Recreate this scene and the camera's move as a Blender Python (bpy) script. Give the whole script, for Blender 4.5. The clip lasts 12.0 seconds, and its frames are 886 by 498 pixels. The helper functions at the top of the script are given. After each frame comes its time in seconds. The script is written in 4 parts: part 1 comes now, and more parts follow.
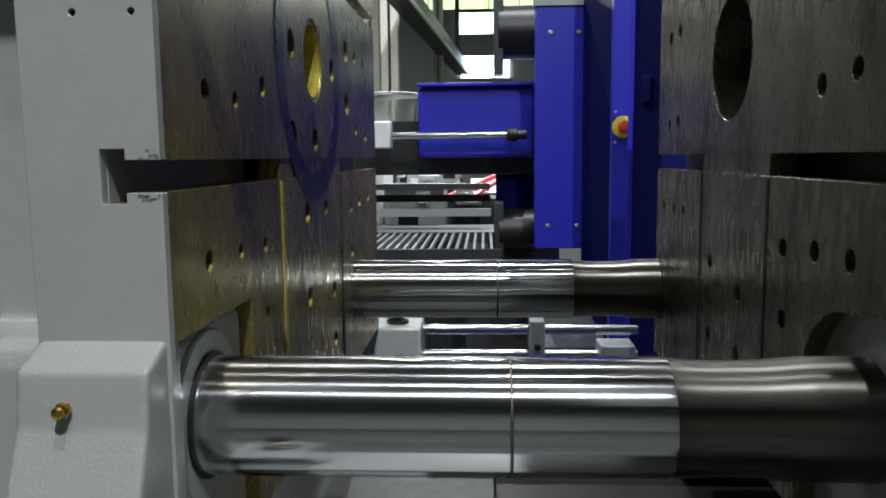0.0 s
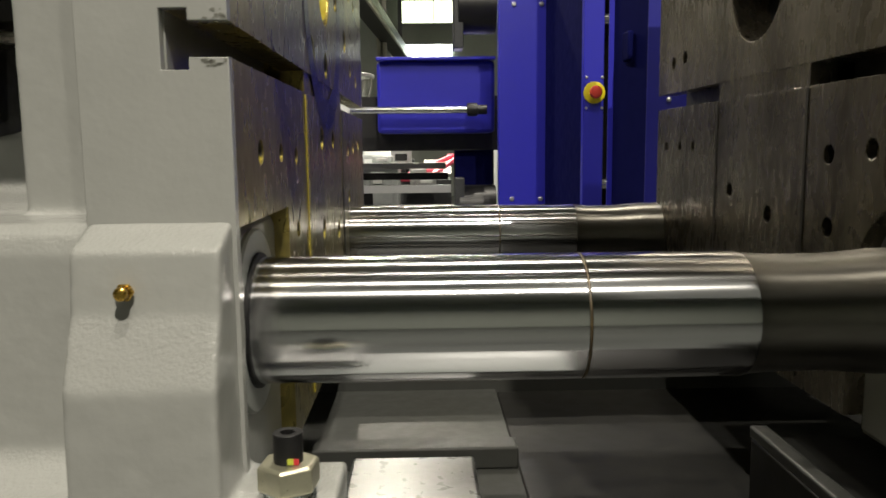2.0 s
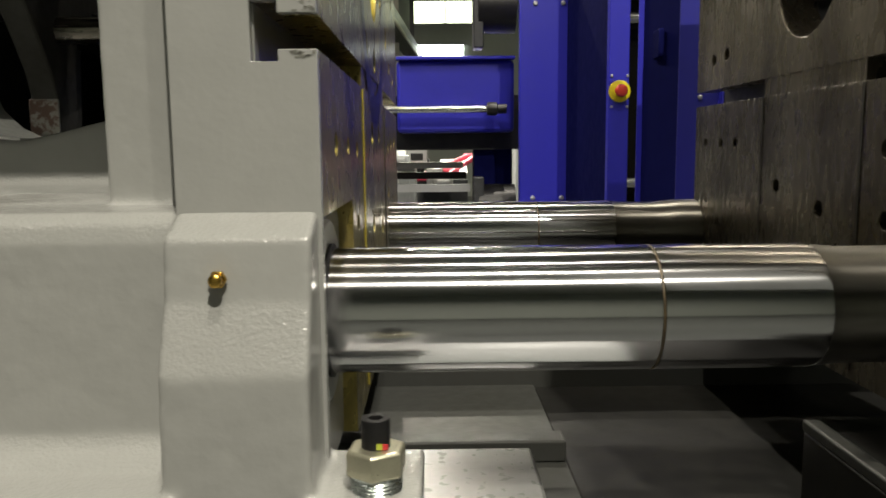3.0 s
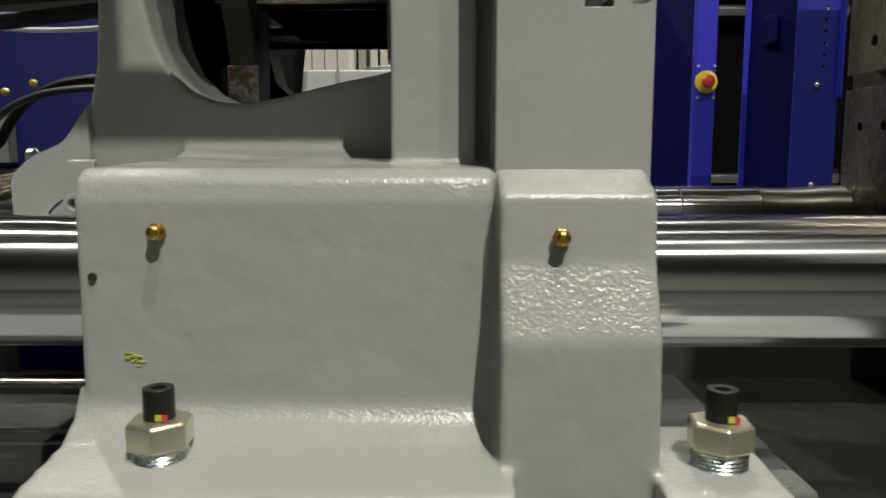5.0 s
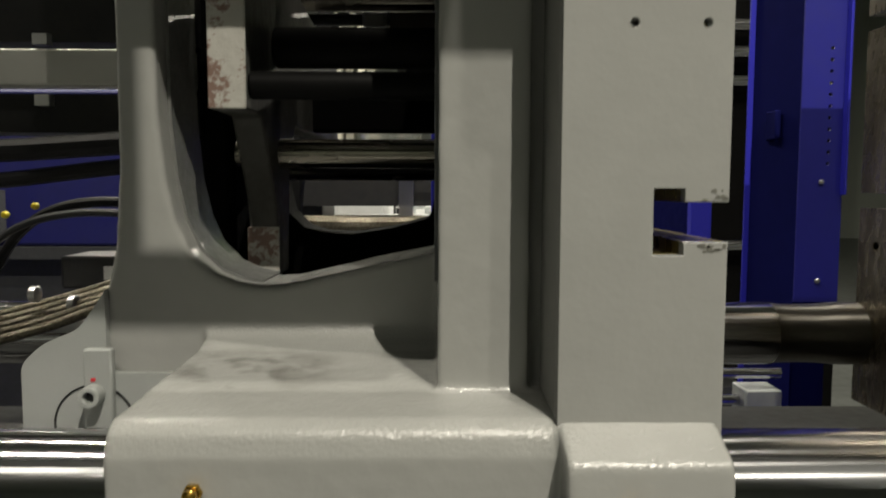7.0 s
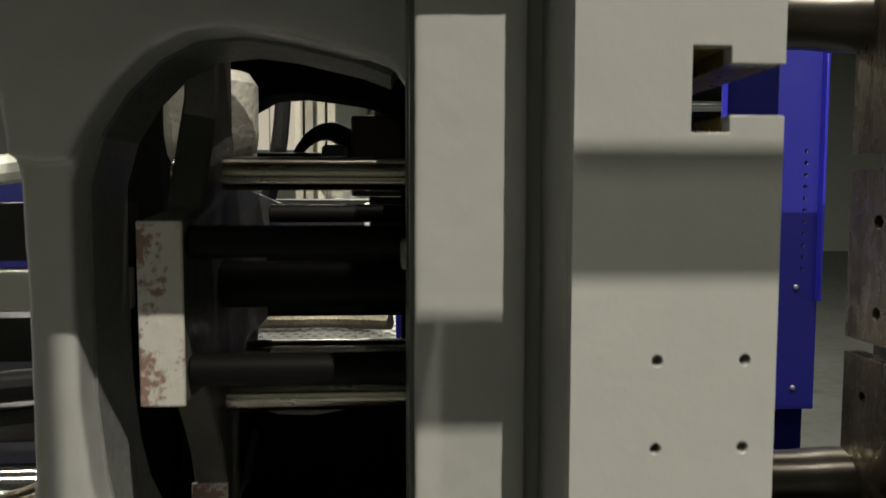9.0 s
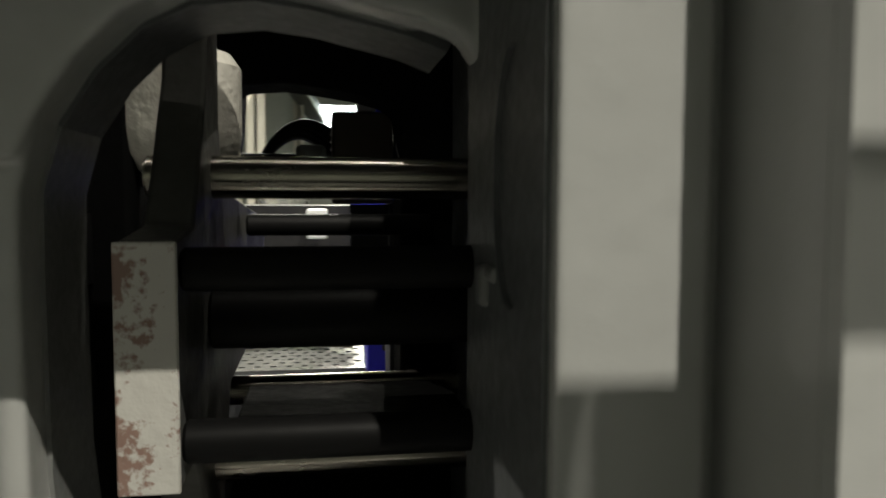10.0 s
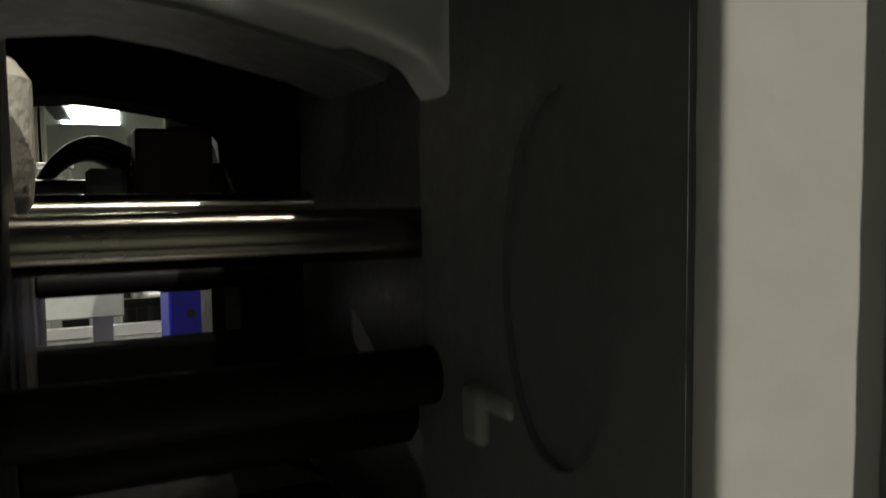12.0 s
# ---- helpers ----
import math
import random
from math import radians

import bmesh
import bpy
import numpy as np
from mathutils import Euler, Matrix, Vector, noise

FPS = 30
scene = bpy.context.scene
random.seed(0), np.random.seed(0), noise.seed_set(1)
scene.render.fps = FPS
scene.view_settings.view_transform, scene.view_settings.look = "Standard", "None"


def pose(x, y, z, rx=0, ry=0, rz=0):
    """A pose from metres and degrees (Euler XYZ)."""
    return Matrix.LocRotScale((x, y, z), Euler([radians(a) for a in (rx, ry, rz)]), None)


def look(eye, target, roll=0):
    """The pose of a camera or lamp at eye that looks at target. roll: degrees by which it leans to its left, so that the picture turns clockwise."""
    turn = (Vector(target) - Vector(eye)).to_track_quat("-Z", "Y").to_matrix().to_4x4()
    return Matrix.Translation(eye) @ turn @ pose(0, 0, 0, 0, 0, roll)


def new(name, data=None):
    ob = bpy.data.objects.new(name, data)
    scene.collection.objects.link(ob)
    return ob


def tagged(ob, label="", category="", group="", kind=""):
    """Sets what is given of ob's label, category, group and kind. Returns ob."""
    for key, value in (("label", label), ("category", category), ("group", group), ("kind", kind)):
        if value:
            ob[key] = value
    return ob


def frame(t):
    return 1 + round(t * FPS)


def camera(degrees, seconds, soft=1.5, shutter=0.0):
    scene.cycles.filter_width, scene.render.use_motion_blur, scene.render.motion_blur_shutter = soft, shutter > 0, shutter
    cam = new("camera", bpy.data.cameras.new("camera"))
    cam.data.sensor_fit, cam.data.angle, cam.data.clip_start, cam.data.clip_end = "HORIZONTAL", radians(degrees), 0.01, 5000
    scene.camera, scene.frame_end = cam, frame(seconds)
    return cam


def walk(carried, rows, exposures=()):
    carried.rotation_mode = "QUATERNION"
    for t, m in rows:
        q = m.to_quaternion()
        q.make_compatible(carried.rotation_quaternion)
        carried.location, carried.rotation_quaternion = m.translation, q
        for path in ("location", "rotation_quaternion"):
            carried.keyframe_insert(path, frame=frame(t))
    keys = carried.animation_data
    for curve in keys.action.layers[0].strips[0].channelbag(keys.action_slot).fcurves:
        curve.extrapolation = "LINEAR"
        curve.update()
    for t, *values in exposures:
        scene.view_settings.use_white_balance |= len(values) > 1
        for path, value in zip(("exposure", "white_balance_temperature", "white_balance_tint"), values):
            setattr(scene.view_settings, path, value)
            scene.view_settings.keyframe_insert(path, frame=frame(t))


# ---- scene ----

cam = camera(59.95, 12.0, soft=1.6, shutter=0.5)
# seconds, eye, target, roll
PATH = [
    (0.0, (-0.011, 0.032, 1.308), (-0.121, 2.014, 1.069), -0.6),
    (0.5, (-0.050, 0.014, 1.282), (-0.051, 1.999, 1.038), -0.6),
    (1.0, (-0.067, 0.007, 1.263), (-0.019, 1.991, 1.015), -0.6),
    (1.5, (-0.090, 0.025, 1.240), (-0.040, 2.008, 0.987), -0.7),
    (2.0, (-0.119, 0.055, 1.220), (-0.074, 2.038, 0.961), -0.6),
    (2.5, (-0.143, 0.053, 1.211), (-0.106, 2.035, 0.953), -0.6),
    (2.7, (-0.152, 0.045, 1.216), (-0.122, 2.029, 0.959), -0.6),
    (4.5, (-0.333, 0.083, 1.183), (-0.339, 2.065, 0.920), -0.1),
    (5.0, (-0.384, 0.079, 1.184), (-0.402, 2.062, 0.925), 0.0),
    (5.5, (-0.411, 0.090, 1.207), (-0.440, 2.073, 0.951), -0.1),
    (6.0, (-0.427, 0.115, 1.247), (-0.464, 2.103, 1.029), 0.1),
    (6.5, (-0.433, 0.121, 1.283), (-0.472, 2.112, 1.092), 0.2),
    (7.0, (-0.431, 0.125, 1.317), (-0.407, 2.118, 1.154), 0.2),
    (7.2, (-0.435, 0.121, 1.328), (-0.383, 2.116, 1.188), 0.3),
    (8.8, (-0.436, 0.213, 1.524), (-0.330, 2.203, 1.362), 0.1),
    (9.0, (-0.439, 0.229, 1.541), (-0.313, 2.220, 1.394), 0.1),
    (9.5, (-0.454, 0.290, 1.571), (-0.315, 2.279, 1.420), 0.1),
    (10.0, (-0.517, 0.374, 1.544), (-0.205, 2.345, 1.410), 0.2),
    (10.5, (-0.572, 0.454, 1.520), (-0.016, 2.370, 1.379), -0.3),
    (11.0, (-0.587, 0.490, 1.518), (0.074, 2.372, 1.377), -0.8),
    (11.5, (-0.577, 0.512, 1.540), (0.249, 2.327, 1.384), -1.0),
    (12.0, (-0.569, 0.521, 1.581), (0.306, 2.314, 1.440), -0.7),
]
walk(cam, [(t, look(e, g, r)) for t, e, g, r in PATH],
     exposures=[(0.0, -0.28, 5480, 10), (0.5, -0.1, 6150, 10), (1.2, 0.0, 6500, 10), (2.5, 0.0, 6650, 10), (5.0, -0.12, 6200, 10), (7.0, -0.12, 6550, 10), (8.8, 0.12, 6550, 10), (9.5, 0.22, 6350, 10), (12.0, 0.12, 6550, 10)])

# ---------------------------------------------------------------- light
world = bpy.data.worlds.new("hall_air")
scene.world = world
world.use_nodes = True
world.node_tree.nodes["Background"].inputs[0].default_value = (0.75, 0.85, 0.95, 1)
world.node_tree.nodes["Background"].inputs[1].default_value = 0.012


def lamp(name, eye, target, sx, sy, watts, colour=(1.0, 0.94, 0.8)):
    data = bpy.data.lights.new(name, "AREA")
    data.shape, data.size, data.size_y, data.energy, data.color = "RECTANGLE", sx, sy, watts, colour
    ob = new(name, data)
    ob.matrix_world = look(eye, target)
    return ob


# Hall lights out of view; the last is added to shine through the rear window.
LAMPS = [(0.55, -1.85, 5.0, 285), (-1.75, -1.6, 5.0, 12), (-2.75, 1.2, 4.9, 112), (0.2, -0.35, 5.3, 84), (0.4, 1.3, 5.3, 30), (0.3, 3.6, 5.3, 150), (-2.6, 3.4, 5.3, 80), (2.4, -0.9, 5.2, 26), (-0.6, 8.5, 5.3, 340), (-3.6, 8.5, 5.3, 260), (0.05, 7.0, 2.9, 115)]
for lx, ly, lz, watts in LAMPS:
    lamp("ceiling_lamp_light", (lx, ly, lz), (lx, ly + 0.001, 0), 0.04, 0.03, watts)

# ---------------------------------------------------------------- materials


def material(name, base, rough=0.5, metal=0.0, second=None, scale=8.0, amount=0.35, bump=0.0, bump_scale=60.0,
             fine=0.0, fine_scale=400.0, rough_var=0.12, coat=0.0, stretch=(1, 1, 1), emit=None, strength=0.0, brushed=0.0, lo=0.35, hi=0.7, sloped=0.0, smear=None):
    m = bpy.data.materials.new(name)
    m.use_nodes = True
    nt = m.node_tree
    b = nt.nodes["Principled BSDF"]
    L = nt.links.new
    tc = nt.nodes.new("ShaderNodeTexCoord")
    mp = nt.nodes.new("ShaderNodeMapping")
    mp.inputs["Scale"].default_value = stretch
    L(tc.outputs["Object"], mp.inputs[0])

    def noise_node(s, detail=4.0):
        n = nt.nodes.new("ShaderNodeTexNoise")
        n.inputs["Scale"].default_value, n.inputs["Detail"].default_value = s, detail
        L(mp.outputs[0], n.inputs["Vector"])
        return n
    n1, n2 = noise_node(scale), noise_node(scale * 9)
    second = second or tuple(c * 0.72 for c in base)
    mixn = nt.nodes.new("ShaderNodeMix")
    mixn.data_type = "RGBA"
    ramp = nt.nodes.new("ShaderNodeMapRange")
    ramp.inputs["From Min"].default_value, ramp.inputs["From Max"].default_value = lo, hi
    add = nt.nodes.new("ShaderNodeMath")
    add.operation = "MULTIPLY_ADD"
    add.inputs[1].default_value, add.inputs[2].default_value = 0.35, 0.0
    L(n2.outputs[0], add.inputs[0])
    sm = nt.nodes.new("ShaderNodeMath")
    sm.operation = "MULTIPLY_ADD"
    sm.inputs[1].default_value = 0.65
    L(n1.outputs[0], sm.inputs[0])
    L(add.outputs[0], sm.inputs[2])
    L(sm.outputs[0], ramp.inputs["Value"])
    ramp.inputs["To Max"].default_value = amount
    L(ramp.outputs[0], mixn.inputs["Factor"])
    mixn.inputs["A"].default_value = (*base, 1)
    mixn.inputs["B"].default_value = (*second, 1)
    L(mixn.outputs["Result"], b.inputs["Base Color"])
    rr = nt.nodes.new("ShaderNodeMapRange")
    rr.inputs["To Min"].default_value, rr.inputs["To Max"].default_value = max(0.02, rough - rough_var), min(1, rough + rough_var)
    L(n2.outputs[0], rr.inputs["Value"])
    L(rr.outputs[0], b.inputs["Roughness"])
    b.inputs["Metallic"].default_value = metal
    b.inputs["Coat Weight"].default_value = coat
    b.inputs["Coat Roughness"].default_value = 0.12
    last = None
    for s, h, d in ((bump_scale, bump, 0.004), (fine_scale, fine, 0.001)):
        if h > 0:
            bn = nt.nodes.new("ShaderNodeBump")
            bn.inputs["Strength"].default_value, bn.inputs["Distance"].default_value = h, d
            L(noise_node(s, 3.0).outputs[0], bn.inputs["Height"])
            if last:
                L(last.outputs[0], bn.inputs["Normal"])
            last = bn
    if last:
        L(last.outputs[0], b.inputs["Normal"])
    if sloped:  # thick brush marks where paint lay on upward-facing slopes
        xyz = nt.nodes.new("ShaderNodeSeparateXYZ")
        L(tc.outputs["Normal"], xyz.inputs[0])
        up = nt.nodes.new("ShaderNodeMapRange")
        up.inputs["From Min"].default_value, up.inputs["From Max"].default_value = 0.12, 0.38
        up.inputs["To Max"].default_value = sloped
        L(xyz.outputs["Z"], up.inputs["Value"])
        bn = nt.nodes.new("ShaderNodeBump")
        bn.inputs["Distance"].default_value = 0.002
        L(noise_node(330, 3.0).outputs[0], bn.inputs["Height"])
        L(up.outputs[0], bn.inputs["Strength"])
        if last:
            L(last.outputs[0], bn.inputs["Normal"])
        L(bn.outputs[0], b.inputs["Normal"])
    if smear:  # grey grease wiped over one spot
        off = nt.nodes.new("ShaderNodeVectorMath")
        off.operation = "SUBTRACT"
        off.inputs[1].default_value = smear
        L(tc.outputs["Object"], off.inputs[0])
        wide = nt.nodes.new("ShaderNodeVectorMath")
        wide.operation = "MULTIPLY"
        wide.inputs[1].default_value = (11, 15, 60)
        L(off.outputs[0], wide.inputs[0])
        far = nt.nodes.new("ShaderNodeVectorMath")
        far.operation = "LENGTH"
        L(wide.outputs[0], far.inputs[0])
        patch = nt.nodes.new("ShaderNodeMapRange")
        patch.inputs["From Min"].default_value, patch.inputs["From Max"].default_value = 1.1, 0.1
        L(far.outputs["Value"], patch.inputs["Value"])
        blot = nt.nodes.new("ShaderNodeMapRange")
        blot.inputs["From Min"].default_value, blot.inputs["From Max"].default_value = 0.42, 0.62
        L(noise_node(34, 4.0).outputs[0], blot.inputs["Value"])
        both = nt.nodes.new("ShaderNodeMath")
        both.operation = "MULTIPLY"
        L(patch.outputs[0], both.inputs[0])
        L(blot.outputs[0], both.inputs[1])
        mix2 = nt.nodes.new("ShaderNodeMix")
        mix2.data_type = "RGBA"
        L(both.outputs[0], mix2.inputs["Factor"])
        L(mixn.outputs["Result"], mix2.inputs["A"])
        mix2.inputs["B"].default_value = (0.11, 0.105, 0.095, 1)
        L(mix2.outputs["Result"], b.inputs["Base Color"])
    if brushed:
        tg = nt.nodes.new("ShaderNodeTangent")
        tg.direction_type, tg.axis = "RADIAL", "X"
        L(tg.outputs[0], b.inputs["Tangent"])
        b.inputs["Anisotropic"].default_value = brushed
        b.inputs["Anisotropic Rotation"].default_value = 0.25
    if emit:
        b.inputs["Emission Color"].default_value = (*emit, 1)
        b.inputs["Emission Strength"].default_value = strength
    return m


PAINT = material("grey_casting_paint", (0.322, 0.325, 0.314), 0.22, 0, (0.27, 0.274, 0.263), 5, 0.6, 0.11, 34, 0.17, 170, 0.06, sloped=0.4, smear=(-0.575 + 0.45, 0.715 - 1.0, 1.175 - 0.95))
PAINT_FLAT = material("grey_machine_paint", (0.33, 0.345, 0.335), 0.32, 0, (0.28, 0.295, 0.285), 4, 0.5, 0.08, 60, 0.12, 300, 0.08)
STEEL = material("oily_machined_steel", (0.29, 0.24, 0.065), 0.29, 0.66, (0.10, 0.08, 0.032), 9, 0.9, 0.0, 60, 0.02, 900, 0.10, stretch=(1, 1, 0.4), lo=0.4, hi=0.62)
STEEL_DARK = material("machined_fixed_steel", (0.25, 0.222, 0.172), 0.28, 0.85, (0.09, 0.075, 0.055), 9, 0.95, 0.0, 60, 0.05, 900, 0.2, stretch=(1, 1, 0.35), lo=0.4, hi=0.62)
STAIN = material("blued_steel", (0.03, 0.028, 0.048), 0.3, 0.8, (0.075, 0.062, 0.04), 16, 0.9, 0.0, 80, lo=0.42, hi=0.6)
CHIP = material("worn_primer", (0.2, 0.2, 0.18), 0.5, 0.2, (0.12, 0.12, 0.1), 200, 0.8)
CASTB = material("bare_rough_cast_steel", (0.62, 0.60, 0.54), 0.34, 0.35, (0.42, 0.40, 0.35), 14, 0.7, 0.5, 120)
OIL = material("yellow_oil_bore", (0.5, 0.42, 0.06), 0.25, 0.4, (0.3, 0.22, 0.02), 40, 0.6)
BORE = material("dark_bore", (0.05, 0.045, 0.035), 0.5, 0.5)
CHROME = material("chromed_bar", (0.60, 0.60, 0.62), 0.13, 1.0, (0.50, 0.50, 0.52), 6, 0.5, 0.0, 60, 0.002, 500, 0.03, stretch=(0.15, 1, 1), brushed=0.93)
# Bar steel darkened for shade and dark reflections by the fixed platen.
BAR_DARK = material("dark_reflection_bar", (0.18, 0.172, 0.155), 0.32, 1.0, (0.10, 0.092, 0.08), 14, 0.8, 0.0, 60, 0.004, 500, 0.06, stretch=(0.2, 1, 1), brushed=0.8)
SEAM = material("oily_seam", (0.05, 0.036, 0.02), 0.45, 0.2, (0.13, 0.09, 0.035), 90, 0.7)
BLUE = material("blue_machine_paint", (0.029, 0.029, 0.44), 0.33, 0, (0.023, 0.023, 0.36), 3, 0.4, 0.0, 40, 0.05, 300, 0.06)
# Darker copies of the blue paint, for sheets and sides that lie in shade.
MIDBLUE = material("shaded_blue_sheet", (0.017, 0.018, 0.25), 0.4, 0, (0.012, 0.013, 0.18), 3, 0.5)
BLUE_DEEP_SHADE = material("deep_shaded_blue_paint", (0.006, 0.007, 0.085), 0.45, 0, (0.004, 0.005, 0.05), 3, 0.5)
NAVY_SHADE = material("navy_and_shaded_blue", (0.006, 0.007, 0.062), 0.55, 0, (0.004, 0.005, 0.035), 3, 0.5)
NAVY_SHADE.node_tree.nodes["Principled BSDF"].inputs["Specular IOR Level"].default_value = 0.01
BLACK = material("black_oxide_steel", (0.022, 0.022, 0.024), 0.42, 0.6, (0.045, 0.043, 0.04), 20, 0.5, 0.1, 120)
RUBBER = material("black_hose", (0.012, 0.012, 0.013), 0.5, 0)
RUBBER.node_tree.nodes["Principled BSDF"].inputs["Specular IOR Level"].default_value = 0.2
DARK = material("dark_cast_iron", (0.05, 0.052, 0.055), 0.45, 0.3, (0.025, 0.026, 0.028), 8, 0.6, 0.3, 60)
ROD = material("oiled_rod", (0.33, 0.31, 0.27), 0.24, 1.0, (0.22, 0.2, 0.17), 6, 0.5, stretch=(0.2, 1, 1), brushed=0.85)
BRASS = material("brass", (0.62, 0.40, 0.09), 0.25, 1.0, (0.45, 0.27, 0.05), 90, 0.6)
ZINC = material("zinc_plated_nut", (0.62, 0.60, 0.46), 0.32, 0.85, (0.48, 0.46, 0.34), 60, 0.6, 0.05, 300)
THREAD = material("blue_zinc_thread", (0.55, 0.6, 0.58), 0.28, 0.9, (0.4, 0.45, 0.45), 80, 0.6)
REDDOT = material("red_marking_paint", (0.55, 0.03, 0.04), 0.5)
GREENDOT = material("yellow_green_marking", (0.42, 0.48, 0.05), 0.5)
RUST = material("rusty_worn_paint", (0.40, 0.39, 0.36), 0.55, 0.0, (0.16, 0.088, 0.066), 24, 0.9, 0.3, 90, lo=0.50, hi=0.56)
# Near-black in place of the deep shade inside the platen and behind the gate.
SHADE_BLACK = material("shade_black_iron", (0.006, 0.006, 0.006), 0.8, 0.0, (0.004, 0.004, 0.004), 10, 0.7, 0.3, 70, rough_var=0.2)
SHADE_BLACK.node_tree.nodes["Principled BSDF"].inputs["Specular IOR Level"].default_value = 0.02
# Greasy grey paint, darkened further for the shade on the inner faces.
GREASY_SHADE = material("greasy_shaded_grey_paint", (0.165, 0.17, 0.165), 0.4, 0, (0.085, 0.087, 0.083), 16, 0.8, 0.2, 80, 0.2, 200)
GREASY_SHADE_DARK = material("greasy_shaded_dark_paint", (0.085, 0.09, 0.092), 0.45, 0, (0.045, 0.047, 0.048), 13, 0.8, 0.15, 60, 0.15, 220)
# Rod black taken well below black oxide for the shadow in the platen.
ROD_BLACK = material("black_rod_in_shade", (0.005, 0.005, 0.005), 0.5, 0.0, (0.004, 0.004, 0.004), 14, 0.6)
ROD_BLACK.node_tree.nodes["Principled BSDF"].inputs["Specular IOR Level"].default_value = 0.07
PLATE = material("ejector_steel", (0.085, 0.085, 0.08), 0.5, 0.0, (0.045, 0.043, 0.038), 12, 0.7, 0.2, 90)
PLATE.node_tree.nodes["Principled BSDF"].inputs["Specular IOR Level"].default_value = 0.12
YELLOW = material("yellow_plastic", (0.75, 0.62, 0.02), 0.4)
RED = material("red_plastic", (0.65, 0.06, 0.04), 0.35)
WHITE = material("white_paint", (0.72, 0.73, 0.72), 0.45)
ALU = material("aluminium", (0.6, 0.6, 0.6), 0.35, 0.8)
# Grey bed paint darkened for the shade between the platens.
BEDP = material("shaded_bed_paint", (0.05, 0.052, 0.05), 0.45, 0, (0.04, 0.04, 0.036), 5, 0.8, 0.1, 60)
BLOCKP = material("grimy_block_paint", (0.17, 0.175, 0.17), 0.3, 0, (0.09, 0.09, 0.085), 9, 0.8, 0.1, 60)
# Oily pan black, with the shade under the fixed platen in it.
OILPAN_SHADE = material("oily_shaded_pan", (0.014, 0.014, 0.014), 0.42, 0.0, (0.03, 0.029, 0.025), 4, 0.7, 0.05, 50)
for m in (OILPAN_SHADE, BEDP):
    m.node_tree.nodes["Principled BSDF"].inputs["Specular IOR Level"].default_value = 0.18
FLOOR = material("grey_floor", (0.10, 0.105, 0.10), 0.35, 0, (0.06, 0.065, 0.06), 1.2, 0.7, 0.05, 30)
WALLM = material("hall_wall", (0.4, 0.43, 0.38), 0.7, 0, (0.33, 0.36, 0.32), 0.8, 0.5)
CEIL = material("hall_ceiling", (0.33, 0.36, 0.3), 0.7, 0, (0.22, 0.24, 0.2), 0.9, 0.5)
DAY = material("window_daylight", (0.8, 0.9, 0.85), 0.5, emit=(0.9, 1.0, 0.92), strength=9.0)
SKYL = material("roof_light_panel", (0.6, 0.7, 0.3), 0.5, emit=(0.75, 0.85, 0.4), strength=1.8)
# Dim glow in place of the cream-lit hall background.
HALL_GLOW = material("cream_hall_glow", (0.6, 0.55, 0.45), 0.5, emit=(0.85, 0.76, 0.6), strength=0.45)
ROOFL = material("bright_roof_light", (0.7, 0.8, 0.5), 0.5, emit=(0.9, 1.0, 0.7), strength=3.2)
PINK = material("pink_red_frame", (0.7, 0.08, 0.14), 0.45)
GREYP = material("far_machine_grey", (0.4, 0.42, 0.42), 0.45, 0, (0.25, 0.27, 0.27), 6, 0.6)
CREAM = material("cream_column_paint", (0.62, 0.6, 0.5), 0.5, 0, (0.5, 0.48, 0.4), 2, 0.5)
CREAMG = material("anodised_profile", (0.45, 0.45, 0.42), 0.4, 0.3, (0.38, 0.38, 0.36), 6, 0.5)
BRAID = material("braided_steel", (0.26, 0.235, 0.18), 0.35, 0.9, (0.05, 0.042, 0.03), 220, 1.0, 0.5, 400)
BROWN = material("brown_box_paint", (0.06, 0.045, 0.03), 0.5, 0, (0.04, 0.03, 0.02), 10, 0.5)
GLASS = material("clear_acrylic", (0.92, 0.93, 0.9), 0.05, 0, rough_var=0.02)
GLASS.node_tree.nodes["Principled BSDF"].inputs["Transmission Weight"].default_value = 0.95
CLEAR = material("hose_clear", (0.6, 0.62, 0.55), 0.25)

# ---------------------------------------------------------------- mesh tools


def bm_box(x0, x1, y0, y1, z0, z1):
    bm = bmesh.new()
    bmesh.ops.create_cube(bm, size=1)
    for v in bm.verts:
        v.co = Vector(((x0 + x1) / 2 + v.co.x * (x1 - x0), (y0 + y1) / 2 + v.co.y * (y1 - y0), (z0 + z1) / 2 + v.co.z * (z1 - z0)))
    return bm


def bm_join(*bms):
    out = bmesh.new()
    for b in bms:
        me = bpy.data.meshes.new("t")
        b.to_mesh(me)
        out.from_mesh(me)
        bpy.data.meshes.remove(me)
        b.free()
    return out


AXES = {"x": Matrix(((0, 0, 1), (1, 0, 0), (0, 1, 0))), "y": Matrix(((1, 0, 0), (0, 0, 1), (0, 1, 0))), "z": Matrix.Identity(3)}


